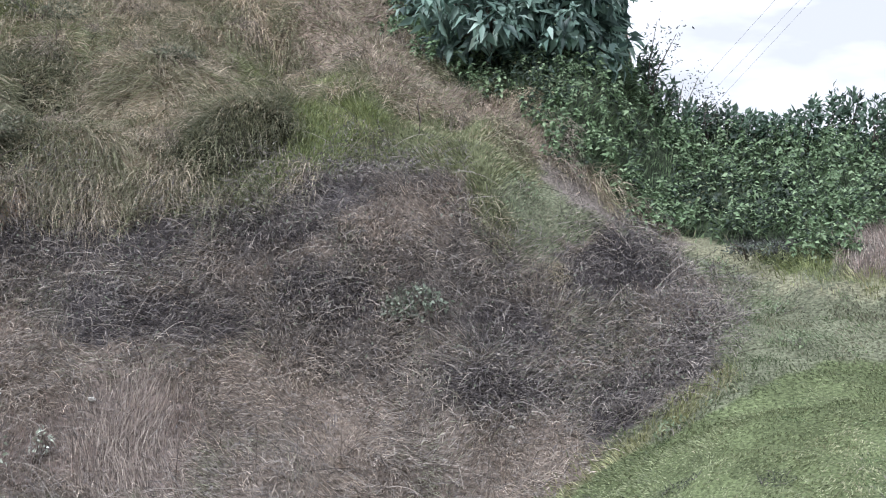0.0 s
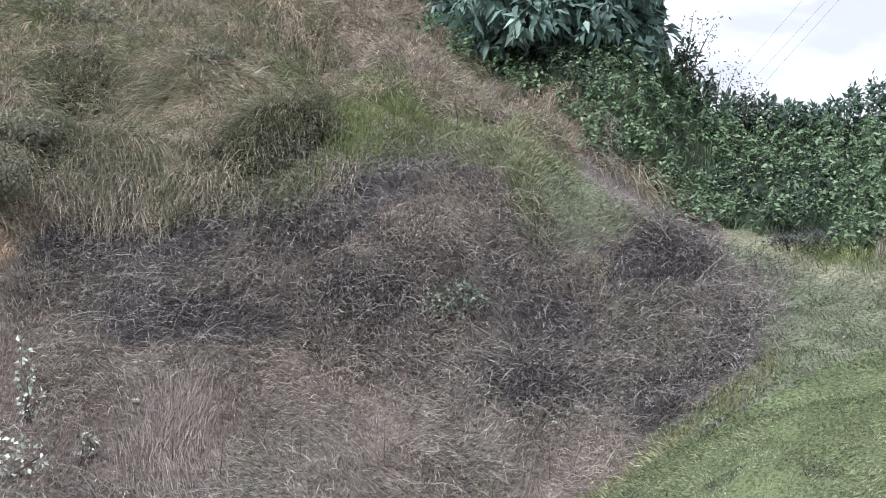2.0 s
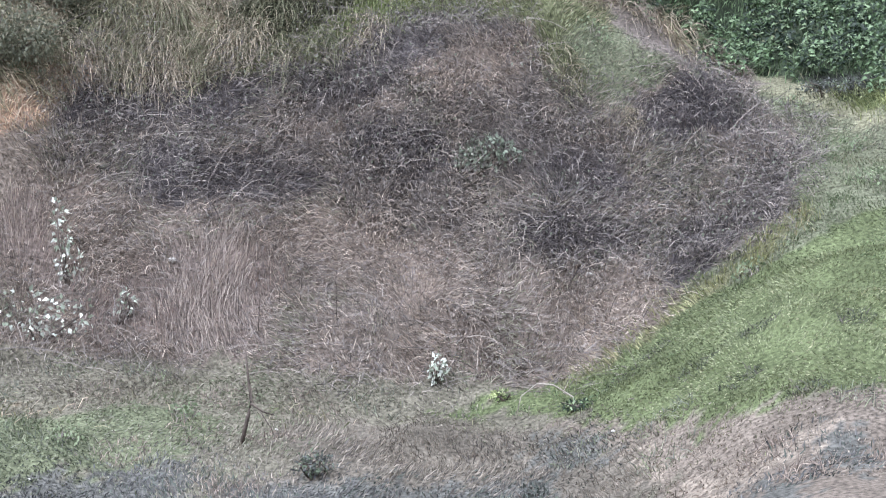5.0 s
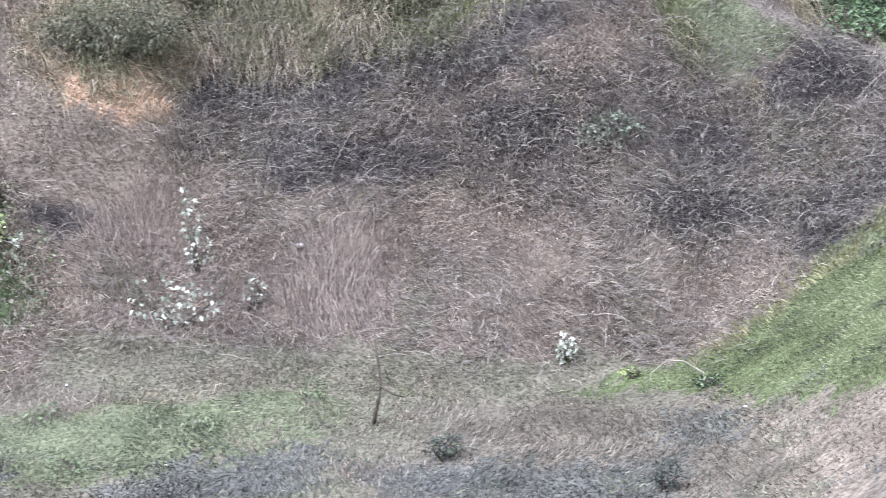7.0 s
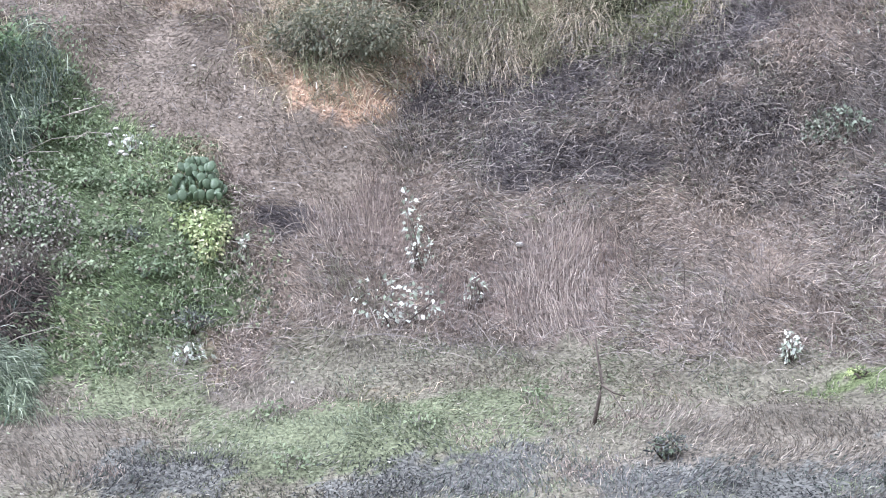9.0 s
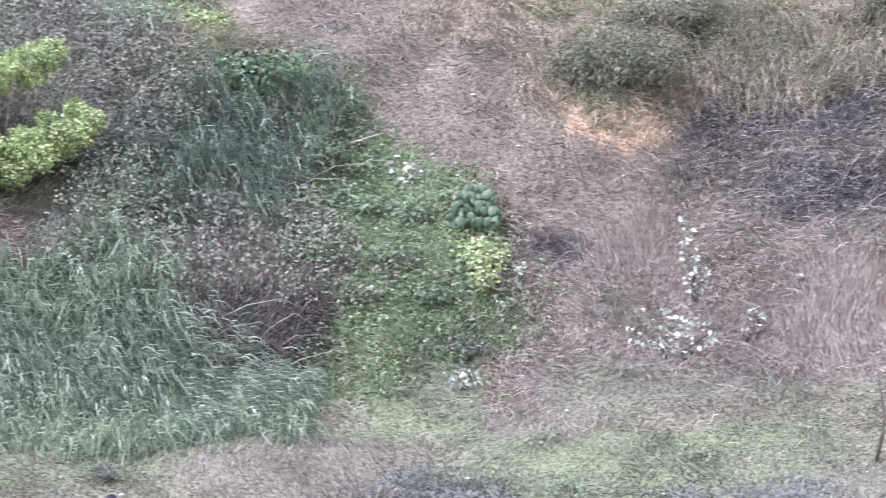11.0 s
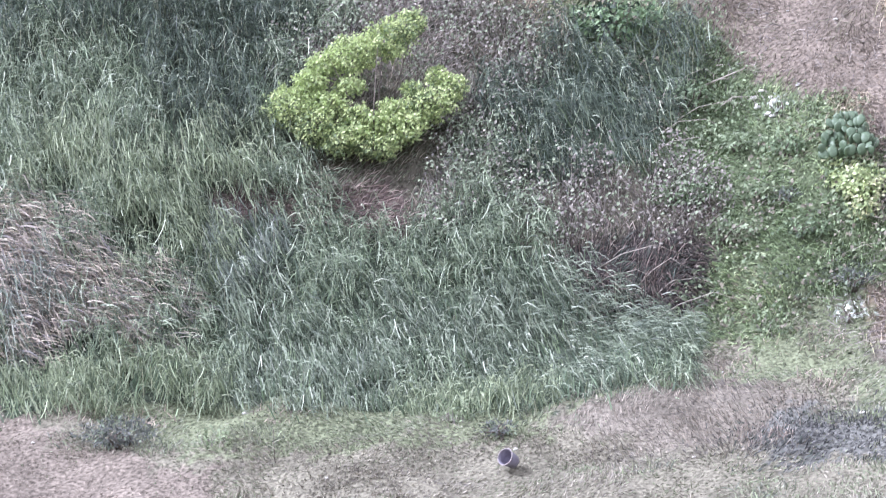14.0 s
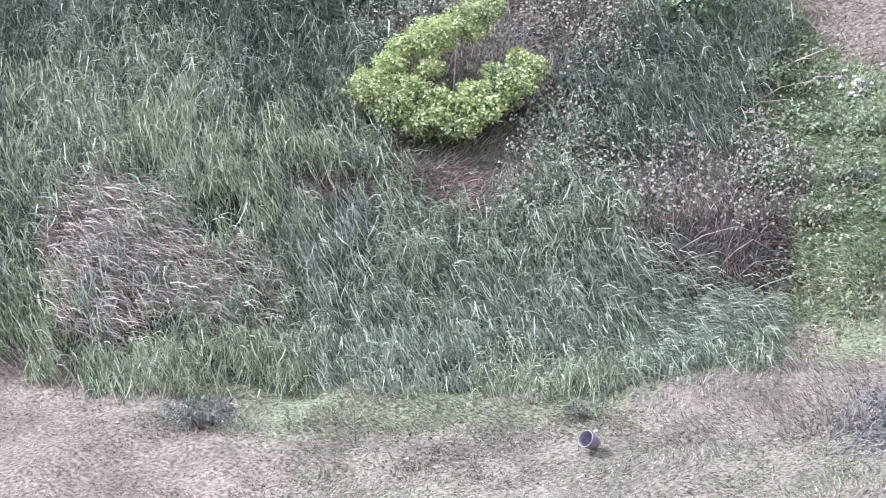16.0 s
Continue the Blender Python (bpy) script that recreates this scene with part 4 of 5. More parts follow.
stand("deep", (-44.63, 15.93), (-28.54, 35.94), (-21.41, 26.04), (-21.42, 25.09), (-22.51, 23.7), (-23.84, 23.11), (-25.42, 22.41), (-32.27, 11.12))
stand("deep", (-18.45, 28.82), (-15.55, 29.44), (-15, 28.88), (-15.45, 27.58), (-17.22, 26.76))
# shaded spots of the reed bed, drawn by the darker dusk leaf colours
stand("dusk", (-21.35, 22.57), (-20.45, 23.71), (-19.61, 22.53), (-20.06, 21.84), (-20.71, 21.73))
stand("dusk", (-23.29, 18.84), (-21.24, 20.83), (-20.73, 20.24), (-22.42, 18.63))
stand("dusk", (-15.91, 25.53), (-15.47, 25.97), (-14.14, 25.83), (-14.95, 24.92))
stand("blue", (-19.83, 21.2), (-16.58, 24.31), (-15.26, 25.12), (-13.03, 26.08), (-12.18, 24.15), (-15.59, 22.62), (-18.75, 20.2))


def reed(cx, cy, dry=False):
    r = math.hypot(cx, cy)
    sort = ""
    for kind, corners in STANDS:
        if inside(corners, np.array([cx + 0.25 * rng.normal()]), np.array([cy + 0.25 * rng.normal()]))[0]:
            sort = kind
    olive, deep, blue, dusk = (sort == k for k in ("olive", "deep", "blue", "dusk"))
    colours = REEDS_DRY if dry else REEDS_DEEP if deep else REEDS_DUSK if dusk else REEDS_BLUE if blue else REEDS_OLIVE if olive else REEDS
    label = ("bleached dry reeds flattened on the slope" if dry else "tall deep green reeds with drooping leaves" if deep else "slate-green reeds with the stand's shading put into their dark colour" if dusk else "tall blue-green reeds with hanging leaves" if blue else "tall olive-green reeds with drooping leaves" if olive else "tall grey-green reeds with long drooping leaves")
    ob = thing("reed_clump", cx, cy, label, "reed", "reed bed")
    front = float(ease(r + 0.7 * wander(cx, cy, 5.5, 1), 26.8, 30.0))
    n = 26
    x, y = spread(n, 0.7)
    P = on_ground(x, y, cx, cy)
    tall = rng.uniform(0.55, 0.9, n) * (0.45 + 0.75 * front) * (0.8 + 0.35 * wander(cx, cy, 2.2, 17)) * (0.6 if dry else 1)
    toward = np.array([[-cx / r, -cy / r, 0]])
    D = unit(np.array([[0, 0, 1.0]]) + 0.22 * toward + 0.16 * rng.normal(size=(n, 3)))
    put("stalk_mass", ribbons(P, D, tall, np.full(n, 0.022), np.full(n, 0.08), pick(n, ((120, 130, 96, 2), (146, 146, 116, 1))), 3), REED, ob)
    m = 31
    s = 1.03 - 0.85 * rng.rand(n * m, 1) ** 1.3
    at = np.repeat(P, m, 0) + np.repeat(D * tall[:, None], m, 0) * s + rng.normal(0, 0.11, (n * m, 3))
    sway = np.array([[wander(cx, cy, 3.0, 18), wander(cx, cy, 3.0, 19), 0]])
    lean = float(ease(math.degrees(math.atan2(cx, cy)), -35, -29)) * (1.0 if blue else 0.3)
    curly = not dry and (deep or not sort)
    wide = 0.6 if curly else 0.33
    out = unit(rng.normal(size=(n * m, 3)) * [wide, wide, 0.1] + 0.4 * toward + 0.4 * sway + [0.85 * lean, 0.55 * lean, 0] + ([0.8, 0.2, 0] if dry else [0, 0, 0]))
    hang = (rng.rand(n * m, 1) < (0.3 if dry else 0.4 if curly else 0.72 - 0.5 * lean)).astype(float)
    go = unit(out * (1.2 if dry else 0.8) + [0, 0, 0.2 if dry else 0.35]) * (1 - hang) + hang * unit(out * 0.24 + [0, 0, -0.7])
    pull = np.array([[0, 0, -1.0]]) * (1 - hang) + hang * unit(out + [0, 0, 0.25])
    bend = np.where(hang[:, 0] > 0, rng.uniform(0.1, 0.6, n * m), rng.uniform(0.3, 0.7, n * m) if dry else rng.uniform(0.7, 1.3, n * m))
    L = rng.uniform(0.2, 0.58, n * m) * (0.75 + 0.25 * front)
    put("foliage", ribbons(at, unit(go), L, rng.uniform(0.011, 0.02, n * m), bend, pick(n * m, colours), 3, pull), REED, ob)


for cx, cy in centres(("reed",), 0.82, 20, 41):
    reed(cx, cy)
for cx, cy in centres(("dryreed",), 0.55, 20, 41):
    reed(cx, cy, True)

# low leafy weeds and dead-leaved scrub
for kinds, gap, name, label, colours, size in (
        (("herb",), 0.8, "low_weed", "low green leafy weed beside the reeds", ((100, 117, 78, 4), (84, 101, 66, 3), (116, 130, 90, 2), (112, 103, 86, 2), (64, 74, 54, 3)), (0.05, 0.11)),
        (("duff",), 0.7, "withered_shrub", "withered scrub with curled brown leaves", ((102, 95, 86, 4), (86, 80, 74, 4), (112, 105, 95, 2), (94, 105, 78, 6), (66, 62, 59, 4)), (0.04, 0.1)),
        (("verge", "greenstrip"), 1.9, "verge_weed", "small green leafy weed in short grass", ((102, 116, 78, 3), (86, 102, 66, 2), (120, 126, 90, 1)), (0.05, 0.1))):
    for cx, cy in centres(kinds, gap, 19.5, 37):
        if name == "withered_shrub" and math.hypot(cx + 19.6, cy - 25.0) < 1.3:
            continue
        ob = thing(name, cx, cy, label, "weed", name.replace("_", " ") + "s on the slope")
        big = name == "withered_shrub"
        n = 360 if big else 240 if name == "low_weed" else 60
        x, y = spread(n, 0.6 if name != "verge_weed" else 0.3)
        nrm, fall = slope_of(x + cx, y + cy)
        P = on_ground(x, y, cx, cy) + nrm * rng.uniform(0.02, 0.75 if big else 0.22, (n, 1))
        put("foliage", blades_leaf(P, unit(rng.normal(size=(n, 3)) + 0.6 * fall), unit(nrm + 0.5 * rng.normal(size=(n, 3))), rng.uniform(*size, n), rng.uniform(0.6, 0.8, n) * rng.uniform(*size, n), pick(n, colours, P[:, 0] + cx, P[:, 1] + cy)), TWIG if big else LEAF, ob)
        n = 130 if big else 20
        x, y = spread(n, 0.5 if name != "verge_weed" else 0.2)
        put("stem_mass", ribbons(on_ground(x, y, cx, cy), unit(rng.normal(size=(n, 3)) * 0.5 + [0, 0, 1]), rng.uniform(0.15, 0.8 if big else 0.25, n), np.full(n, 0.014), rng.uniform(0, 0.4, n), pick(n, CANES), 2), TWIG, ob)


LEAF_MESHES = {}


def leaf_mesh(broad, tint):
    """One leaf, a metre long, along y; shared by all alike leaves."""
    key = (round(broad, 2), tint)
    if key not in LEAF_MESHES:
        one = np.array([[0.0, 0, 0]])
        data = blades_leaf(one, np.array([[0, 1.0, 0]]), np.array([[0, 0, 1.0]]), np.array([1.0]), np.array([broad]), (0.6 * lin(*tint) + 0.4 * lin(*tint).mean())[None] * GAIN * 0.9)
        LEAF_MESHES[key] = raw_mesh("leaf", *data, LEAF_SINGLE)
    return LEAF_MESHES[key]


def single_leaf(parent, p, d, n, length, broad, tint):
    d = Vector(d).normalized()
    side = d.cross(Vector(n)).normalized()
    up = side.cross(d)
    ob = new("leaf", leaf_mesh(broad, tint))
    ob.parent = parent
    ob.matrix_local = Matrix.Translation(p) @ Matrix((side, d, up)).transposed().to_4x4() @ Matrix.Scale(length, 4)


def shrub(name, x, y, label, lobes, leaves, size, colours, broad=0.6, droop=0.3, stems=9, category="shrub", group="", singly=False):
    """A bush: stems from one foot to each lobe, leaves thick on the lobes' outsides with gaps between."""
    ob = thing(name, x, y, label, category, group)
    vol = np.array([l[3] * l[4] * l[5] for l in lobes]) ** 0.66
    carriers = []
    for k in range(max(stems, len(lobes))):
        bm = bmesh.new()
        dx, dy, dz, rx, ry, rz = lobes[k % len(lobes)]
        tip = Vector((dx + rng.normal() * rx * 0.4, dy + rng.normal() * ry * 0.4, dz + rng.uniform(-0.2, 0.7) * rz))
        foot = Vector((rng.normal() * 0.06, rng.normal() * 0.06, -0.08))
        mid = foot.lerp(tip, 0.5) + Vector((rng.normal() * 0.08, rng.normal() * 0.08, 0.06))
        tube(bm, [foot, mid, tip], [0.022, 0.014, 0.006], 5)
        carriers.append(part("stem", bm, BARK, ob))
    for k, lo in enumerate(np.array(lobes)):
        n = max(4, int(leaves * vol[k] / vol.sum()))
        out = unit(rng.normal(size=(n, 3)))
        lump = 0.82 + 0.3 * wander(out[:, 0] * 3 + k * 7, out[:, 2] * 3 + out[:, 1] * 2, 0.8, 21)
        P = lo[:3] + out * lo[3:] * (rng.uniform(0.55, 1.0, n) * lump)[:, None]
        floor = height(P[:, 0] + x, P[:, 1] + y) - float(height(x, y)) + 0.02
        P[:, 2] = np.maximum(P[:, 2], floor + rng.uniform(0, 0.1, n))
        D = unit(0.7 * out + 0.56 * rng.normal(size=(n, 3)) - [0, 0, droop])
        N = unit(out + 0.5 * rng.normal(size=(n, 3)) + [0, 0, 0.3])
        L = rng.uniform(*size, n)
        if singly:
            for a, d, u, long in zip(P, D, N, L):
                single_leaf(carriers[k], a, d, u, float(long), broad, colours[rng.randint(len(colours))][:3])
        else:
            put("leaf_mass", blades_leaf(P, D, N, L, L * broad * rng.uniform(0.8, 1.2, n), pick(n, colours, P[:, 0] * 3 + x, P[:, 2] * 3 + y)), LEAF, carriers[k])
    return ob


LEMON = ((138, 154, 76, 3), (120, 138, 68, 3), (158, 169, 96, 2), (88, 107, 58, 3))
OLIVE = ((96, 98, 74, 3), (80, 84, 62, 3), (116, 112, 86, 2), (66, 72, 54, 2), (140, 128, 102, 1))
SILVER = ((178, 186, 172, 3), (152, 163, 144, 3), (120, 133, 108, 3), (196, 201, 190, 1))
BIG = ((74, 104, 92, 3), (92, 123, 108, 3), (50, 74, 68, 3), (126, 152, 138, 1))
DUSK = ((62, 70, 62, 3), (80, 84, 80, 3), (92, 108, 82, 2), (54, 56, 60, 2))

# each tier: how far along the slope, how high, half its breadth and half its depth
TIERS = ((-1.45, 1.2, 0.55, 0.34), (-1.0, 0.85, 0.62, 0.34), (-0.45, 0.5, 0.7, 0.28), (0.15, 0.3, 0.6, 0.24), (0.6, 0.6, 0.6, 0.3), (1.15, 1.0, 0.62, 0.32), (1.65, 1.3, 0.36, 0.24), (0.5, 1.0, 0.5, 0.16),
         (-0.95, 1.65, 0.45, 0.2), (-0.25, 1.5, 0.4, 0.16), (1.35, 1.55, 0.3, 0.16), (-0.7, 1.2, 0.45, 0.24), (-0.2, 0.85, 0.5, 0.24), (0.35, 0.75, 0.5, 0.2), (-1.1, 1.45, 0.35, 0.18), (0.9, 1.35, 0.3, 0.14), (-0.75, 1.95, 0.4, 0.22), (-0.15, 2.1, 0.7, 0.34), (0.55, 2.35, 0.6, 0.36), (1.0, 2.65, 0.4, 0.25))
shrub("lemon_shrub", -19.46, 25.2, "spreading yellow-green shrub with small leaves in tiers among reeds",
      [(0.79 * u - 0.25 * h + 0.2, 0.62 * u + 0.3 * h - 0.25, h, 0.95 * w, 0.8 * w, 1.3 * d) for u, h, w, d in TIERS], 24000, (0.05, 0.09), LEMON, 0.6, 0.1, 14)
shrub("lemon_weed", -19.4, 31.0, "bright yellow-green weed at the trail's edge", [(0, 0, 0.35, 1.0, 0.6, 0.35), (0.9, -0.2, 0.2, 0.7, 0.5, 0.25)], 900, (0.06, 0.12), LEMON, 0.6, 0.2)
# a prickly pear: thick oval pads set in rows that face the camera
PAD = solid("cactus_skin", (0.05, 0.083, 0.045), (0.135, 0.188, 0.112), 9, 0.5, 0.15)
pear = thing("prickly_pear", -11.46, 28.42, "round dark green prickly pear cactus with oval pads", "cactus")
PADS = []
for k in range(3):
    bm = bmesh.new()
    bmesh.ops.create_icosphere(bm, subdivisions=2, radius=0.5)
    for v in bm.verts:
        narrow = 0.62 + 0.25 * min(1.0, (v.co.z + 0.5) * 1.6)
        v.co = Vector((v.co.x * narrow * (0.9 + 0.08 * k), v.co.y * 0.24, v.co.z + 0.46))
    me = bpy.data.meshes.new("pad")
    bm.to_mesh(me)
    bm.free()
    me.materials.append(PAD)
    me.polygons.foreach_set("use_smooth", [True] * len(me.polygons))
    PADS.append(me)
for row in range(7):
    rise = row / 6
    wide = 0.44 * math.sqrt(max(0.1, 1 - 0.85 * rise * rise))
    count = 8 - row // 2
    for k in range(count):
        size = rng.uniform(0.17, 0.23)
        along = wide * (2 * (k + 0.5 + 0.25 * rng.normal()) / count - 1)
        deep = -0.22 * (1 - rise) + rng.normal() * 0.07
        ob = new("pad", PADS[rng.randint(3)])
        ob.parent = pear
        turn = Euler((-0.2 + rng.normal() * 0.3, along * 0.9 + rng.normal() * 0.25, 0.38 + rng.normal() * 0.5)).to_matrix().to_4x4()
        ob.matrix_local = Matrix.Translation((0.92 * along - 0.38 * deep, 0.38 * along + 0.92 * deep, 0.62 * rise - 0.03)) @ turn @ Matrix.Scale(size, 4)

shrub("yellow_ground_cover", -11.25, 27.95, "low yellow-green leafy ground cover below a round shrub", [(0, 0.05, 0.15, 0.68, 0.4, 0.34), (0.25, -0.2, 0.0, 0.45, 0.3, 0.3), (0.3, -0.4, -0.3, 0.3, 0.25, 0.25)], 950, (0.06, 0.11), ((140, 152, 88, 3), (122, 138, 76, 3), (168, 168, 116, 2), (96, 112, 64, 2)), 0.7, 0.2, 4)
for x, y, lobes, n, what in ((-7.56, 29.0, [(-0.05, 0, 0.25, 0.32, 0.2, 0.35), (-0.15, 0.1, 0.75, 0.24, 0.2, 0.38), (-0.3, 0.2, 1.15, 0.17, 0.15, 0.3)], 120, "tall"),
                             (-7.75, 27.95, [(-0.3, 0, 0.45, 0.75, 0.35, 0.5), (0.4, 0, 0.4, 0.6, 0.3, 0.5), (-0.1, 0, 0.15, 0.4, 0.25, 0.25)], 150, "wide"), (-6.5, 28.65, [(0, 0, 0.25, 0.2, 0.15, 0.28)], 40, "small"),
                             (-1.18, 27.78, [(0, 0, 0.3, 0.2, 0.15, 0.3)], 70, "small"), (-10.9, 26.45, [(0, 0, 0.12, 0.4, 0.3, 0.16)], 70, "low"), (-10.4, 27.85, [(0, 0, 0.25, 0.12, 0.1, 0.3)], 36, "small"),
                             (-12.95, 28.95, [(0, 0, 0.15, 0.25, 0.2, 0.2)], 40, "small")):
    shrub("silver_leaved_shrub", x, y, what + " silvery white-leaved shrub among dead weeds", lobes, n, (0.07, 0.13), SILVER, 0.6, 0.25, 5, group="silver-leaved shrubs", singly=True)
for x, y, w, h, n in ((-9.85, 31.65, 1.55, 1.5, 4200), (-9.4, 33.2, 1.1, 0.8, 1700), (-9.9, 39.8, 1.3, 0.9, 1300), (-6.2, 37.5, 0.6, 0.35, 500)):
    shrub("olive_shrub", x, y, "dense olive-grey shrub on the slope above the bank", [(0, 0, h * 0.45, w, w * 0.6, h * 0.55), (-w * 0.5, 0.1, h * 0.35, w * 0.6, 0.5, h * 0.45), (w * 0.5, -0.1, h * 0.3, w * 0.6, 0.5, h * 0.4)],
          n, (0.06, 0.14), OLIVE, 0.35, 0.4, 12, group="olive shrubs above the bank")
for x, y, w, h, n, what in ((-2.78, 24.2, 0.3, 0.35, 330, "grey-green"), (-18.7, 17.6, 0.7, 0.45, 800, "dark grey"), (0.33, 22.8, 0.25, 0.4, 260, "dark grey"), (-11.0, 26.85, 0.5, 0.3, 420, "dark green"), (-12.3, 27.55, 0.25, 0.2, 160, "dark grey"),
                            (1.0, 26.6, 0.3, 0.16, 120, "green"), (-0.18, 27.5, 0.2, 0.14, 110, "yellow-green"), (-14.2, 20.9, 0.35, 0.2, 160, "grey-green"), (6.5, 35.6, 0.9, 0.25, 400, "dark green")):
    shrub("dwarf_shrub", x, y, "small " + what + " bush in the grassy hollow", [(0, 0, h * 0.5, w, w * 0.8, h * 0.6)], n, (0.05, 0.1), LEMON if what == "yellow-green" else WEED if what == "green" else DUSK, 0.4, 0.1, 7, group="small bushes in the hollow")
shrub("green_patch_weed", -0.42, 31.6, "pale green leafy weed among brambles", [(0, 0, 0.15, 0.6, 0.4, 0.4), (-0.35, -0.1, 0.0, 0.4, 0.3, 0.3)], 620, (0.06, 0.13), ((112, 124, 102, 3), (96, 108, 88, 3), (132, 142, 120, 1)), 0.6, 0.3, 8)
shrub("ivy_clump", -16.27, 29.4, "dark green leafy clump at the trail's edge", [(0, 0, 0.5, 0.9, 0.6, 0.5), (-0.8, 0.2, 0.6, 0.7, 0.5, 0.4)], 1100, (0.08, 0.16), WEED, 0.65, 0.4, 8)

for x, y, w, h, n, k in ((-14.2, 27.2, 0.7, 0.45, 520, 0), (-13.2, 26.9, 0.6, 0.35, 420, 1), (-13.6, 28.4, 0.6, 0.4, 420, 1), (-12.6, 28.2, 0.45, 0.35, 300, 0), (-11.9, 27.2, 0.5, 0.3, 320, 0), (-14.8, 28.9, 0.6, 0.5, 420, 0), (-12.9, 27.6, 0.4, 0.3, 260, 1)):
    shrub("leafy_bush", x, y, ("fresh green" if k else "dull green") + " low leafy bush beside the reeds", [(0, 0, h * 0.4, w, w * 0.7, h * 0.6), (w * 0.5, 0, h * 0.3, w * 0.5, w * 0.5, h * 0.4)], n, (0.05, 0.11),
          ((104, 120, 82, 3), (92, 108, 72, 3), (122, 134, 98, 2), (112, 106, 88, 2)) if k else ((84, 104, 68, 3), (100, 120, 80, 3), (64, 80, 54, 2), (128, 138, 104, 1)), 0.6, 0.3, 7, group="leafy bushes beside the reeds")

# big-leaved trees and the hedge along the knoll's crest
for x, y, h, w, n in ((0.9, 41.0, 2.6, 1.7, 1300), (2.7, 40.6, 2.7, 1.3, 1300), (3.6, 41.6, 2.2, 0.8, 560), (-0.4, 42.6, 2.2, 1.1, 600)):
    ob = thing("big_leaved_tree", x, y, "dark tree with large drooping blue-green leaves", "tree", "big-leaved trees on the slope")
    bm = bmesh.new()
    tube(bm, [(0, 0, -0.2), (0.05, 0, h * 0.3), (-0.05, 0.05, h * 0.6), (0, 0, h * 0.95)], [0.12, 0.1, 0.07, 0.03], 8)
    part("trunk", bm, BARK, ob)
    for k in range(8):
        a = k * 2.4
        bm = bmesh.new()
        tip = np.array([0.8 * w * math.cos(a), 0.65 * w * math.sin(a), h * (0.16 + 0.105 * k)])
        tube(bm, [(0, 0, h * (0.22 + 0.075 * k)), (0.4 * w * math.cos(a), 0.35 * w * math.sin(a), h * (0.32 + 0.08 * k)), tuple(tip)], [0.045, 0.03, 0.012], 6)
        limb = part("limb", bm, BARK, ob)
        m = n // 8
        out = unit(rng.normal(size=(m, 3)))
        P = tip * rng.uniform(0.55, 1.0, (m, 1)) * [1, 1, 0] + [0, 0, tip[2]] + out * [w * 0.5, w * 0.45, h * 0.2] * rng.uniform(0.4, 1.0, (m, 1))
        D = unit(out * [0.5, 0.5, 0.15] + [0.1, -0.15, -0.6] + 0.5 * rng.normal(size=(m, 3)))
        N = unit(out + [0, -0.4, 0.6] + 0.3 * rng.normal(size=(m, 3)))
        L = rng.uniform(0.28, 0.62, m)
        near = np.argsort(P[:, 1])[:32]
        for q in near:
            single_leaf(limb, P[q], D[q], N[q], float(L[q]), 0.3, BIG[rng.randint(len(BIG))][:3])
        rest = np.setdiff1d(np.arange(m), near)
        put("leaf_spray", blades_leaf(P[rest], D[rest], N[rest], L[rest], L[rest] * rng.uniform(0.3, 0.45, len(rest)), pick(len(rest), BIG, P[rest, 0] * 2 + x, P[rest, 2] * 2)), LEAF, limb)
for k in range(15):
    az = radians(6.6 + k * 0.68)
    r = 42.6 + 0.3 * math.sin(k * 2.1)
    x, y = r * math.sin(az), r * math.cos(az)
    h = (1.4, 1.15, 0.95, 0.9, 0.9, 0.8, 0.8, 0.9, 1.2, 1.45, 1.4, 1.3, 1.35, 1.3, 1.3)[k]
    shrub("crest_shrub", x, y, "dark leafy shrub against the sky on the crest", [(0, 0, h * 0.5, 0.42, 0.4, h * 0.55), (0.1, 0, h * 0.8, 0.25, 0.25, h * 0.4)], 230, (0.12, 0.26), ((60, 84, 66, 3), (78, 104, 80, 2), (48, 62, 54, 2)), 0.45, -0.2, 8, group="shrubs along the crest")
for x, y, tips in ((4.9, 42.0, ((0.2, 0, 2.2), (0.7, 0, 1.9), (0.5, 0.1, 1.5))), (5.7, 42.0, ((0.1, 0, 1.5), (0.5, 0.1, 1.7), (0.8, 0, 1.2))), (6.4, 41.9, ((0.0, 0, 1.2), (0.3, 0, 0.95)))):
    ob = thing("bare_twiggy_shrub", x, y, "thin twiggy shrub with few small leaves on the crest", "shrub", "twiggy shrubs on the crest")
    for tip in tips:
        t = Vector(tip)
        bm = bmesh.new()
        tube(bm, [(0, 0, -0.1), t * 0.5 + Vector((-0.05, 0, 0.1)), t], [0.02, 0.014, 0.006], 5)
        part("stem", bm, BARK, ob)
    n = 240
    s = rng.uniform(0.3, 1.1, (n, 1))
    P = np.array(tips)[rng.randint(0, len(tips), n)] * s + rng.normal(0, 0.17, (n, 3))
    put("foliage", blades_leaf(P, unit(rng.normal(size=(n, 3))), unit(rng.normal(size=(n, 3))), rng.uniform(0.05, 0.13, n), rng.uniform(0.025, 0.05, n), pick(n, DUSK)), LEAF, ob)


# ---- single things ----
def stick(name, x, y, label, lines, mat, category):
    """A dead stem or branch: one mesh for the main stem, one for each side branch."""
    ob = thing(name, x, y, label, category)
    main = ob
    for k, (points, r) in enumerate(lines):
        bm = bmesh.new()
        tube(bm, points, [r * (1 - 0.6 * j / (len(points) - 1)) for j in range(len(points))], 7)
        main = part("stem", bm, mat, ob) if k == 0 else part("branch", bm, mat, main)
    return ob


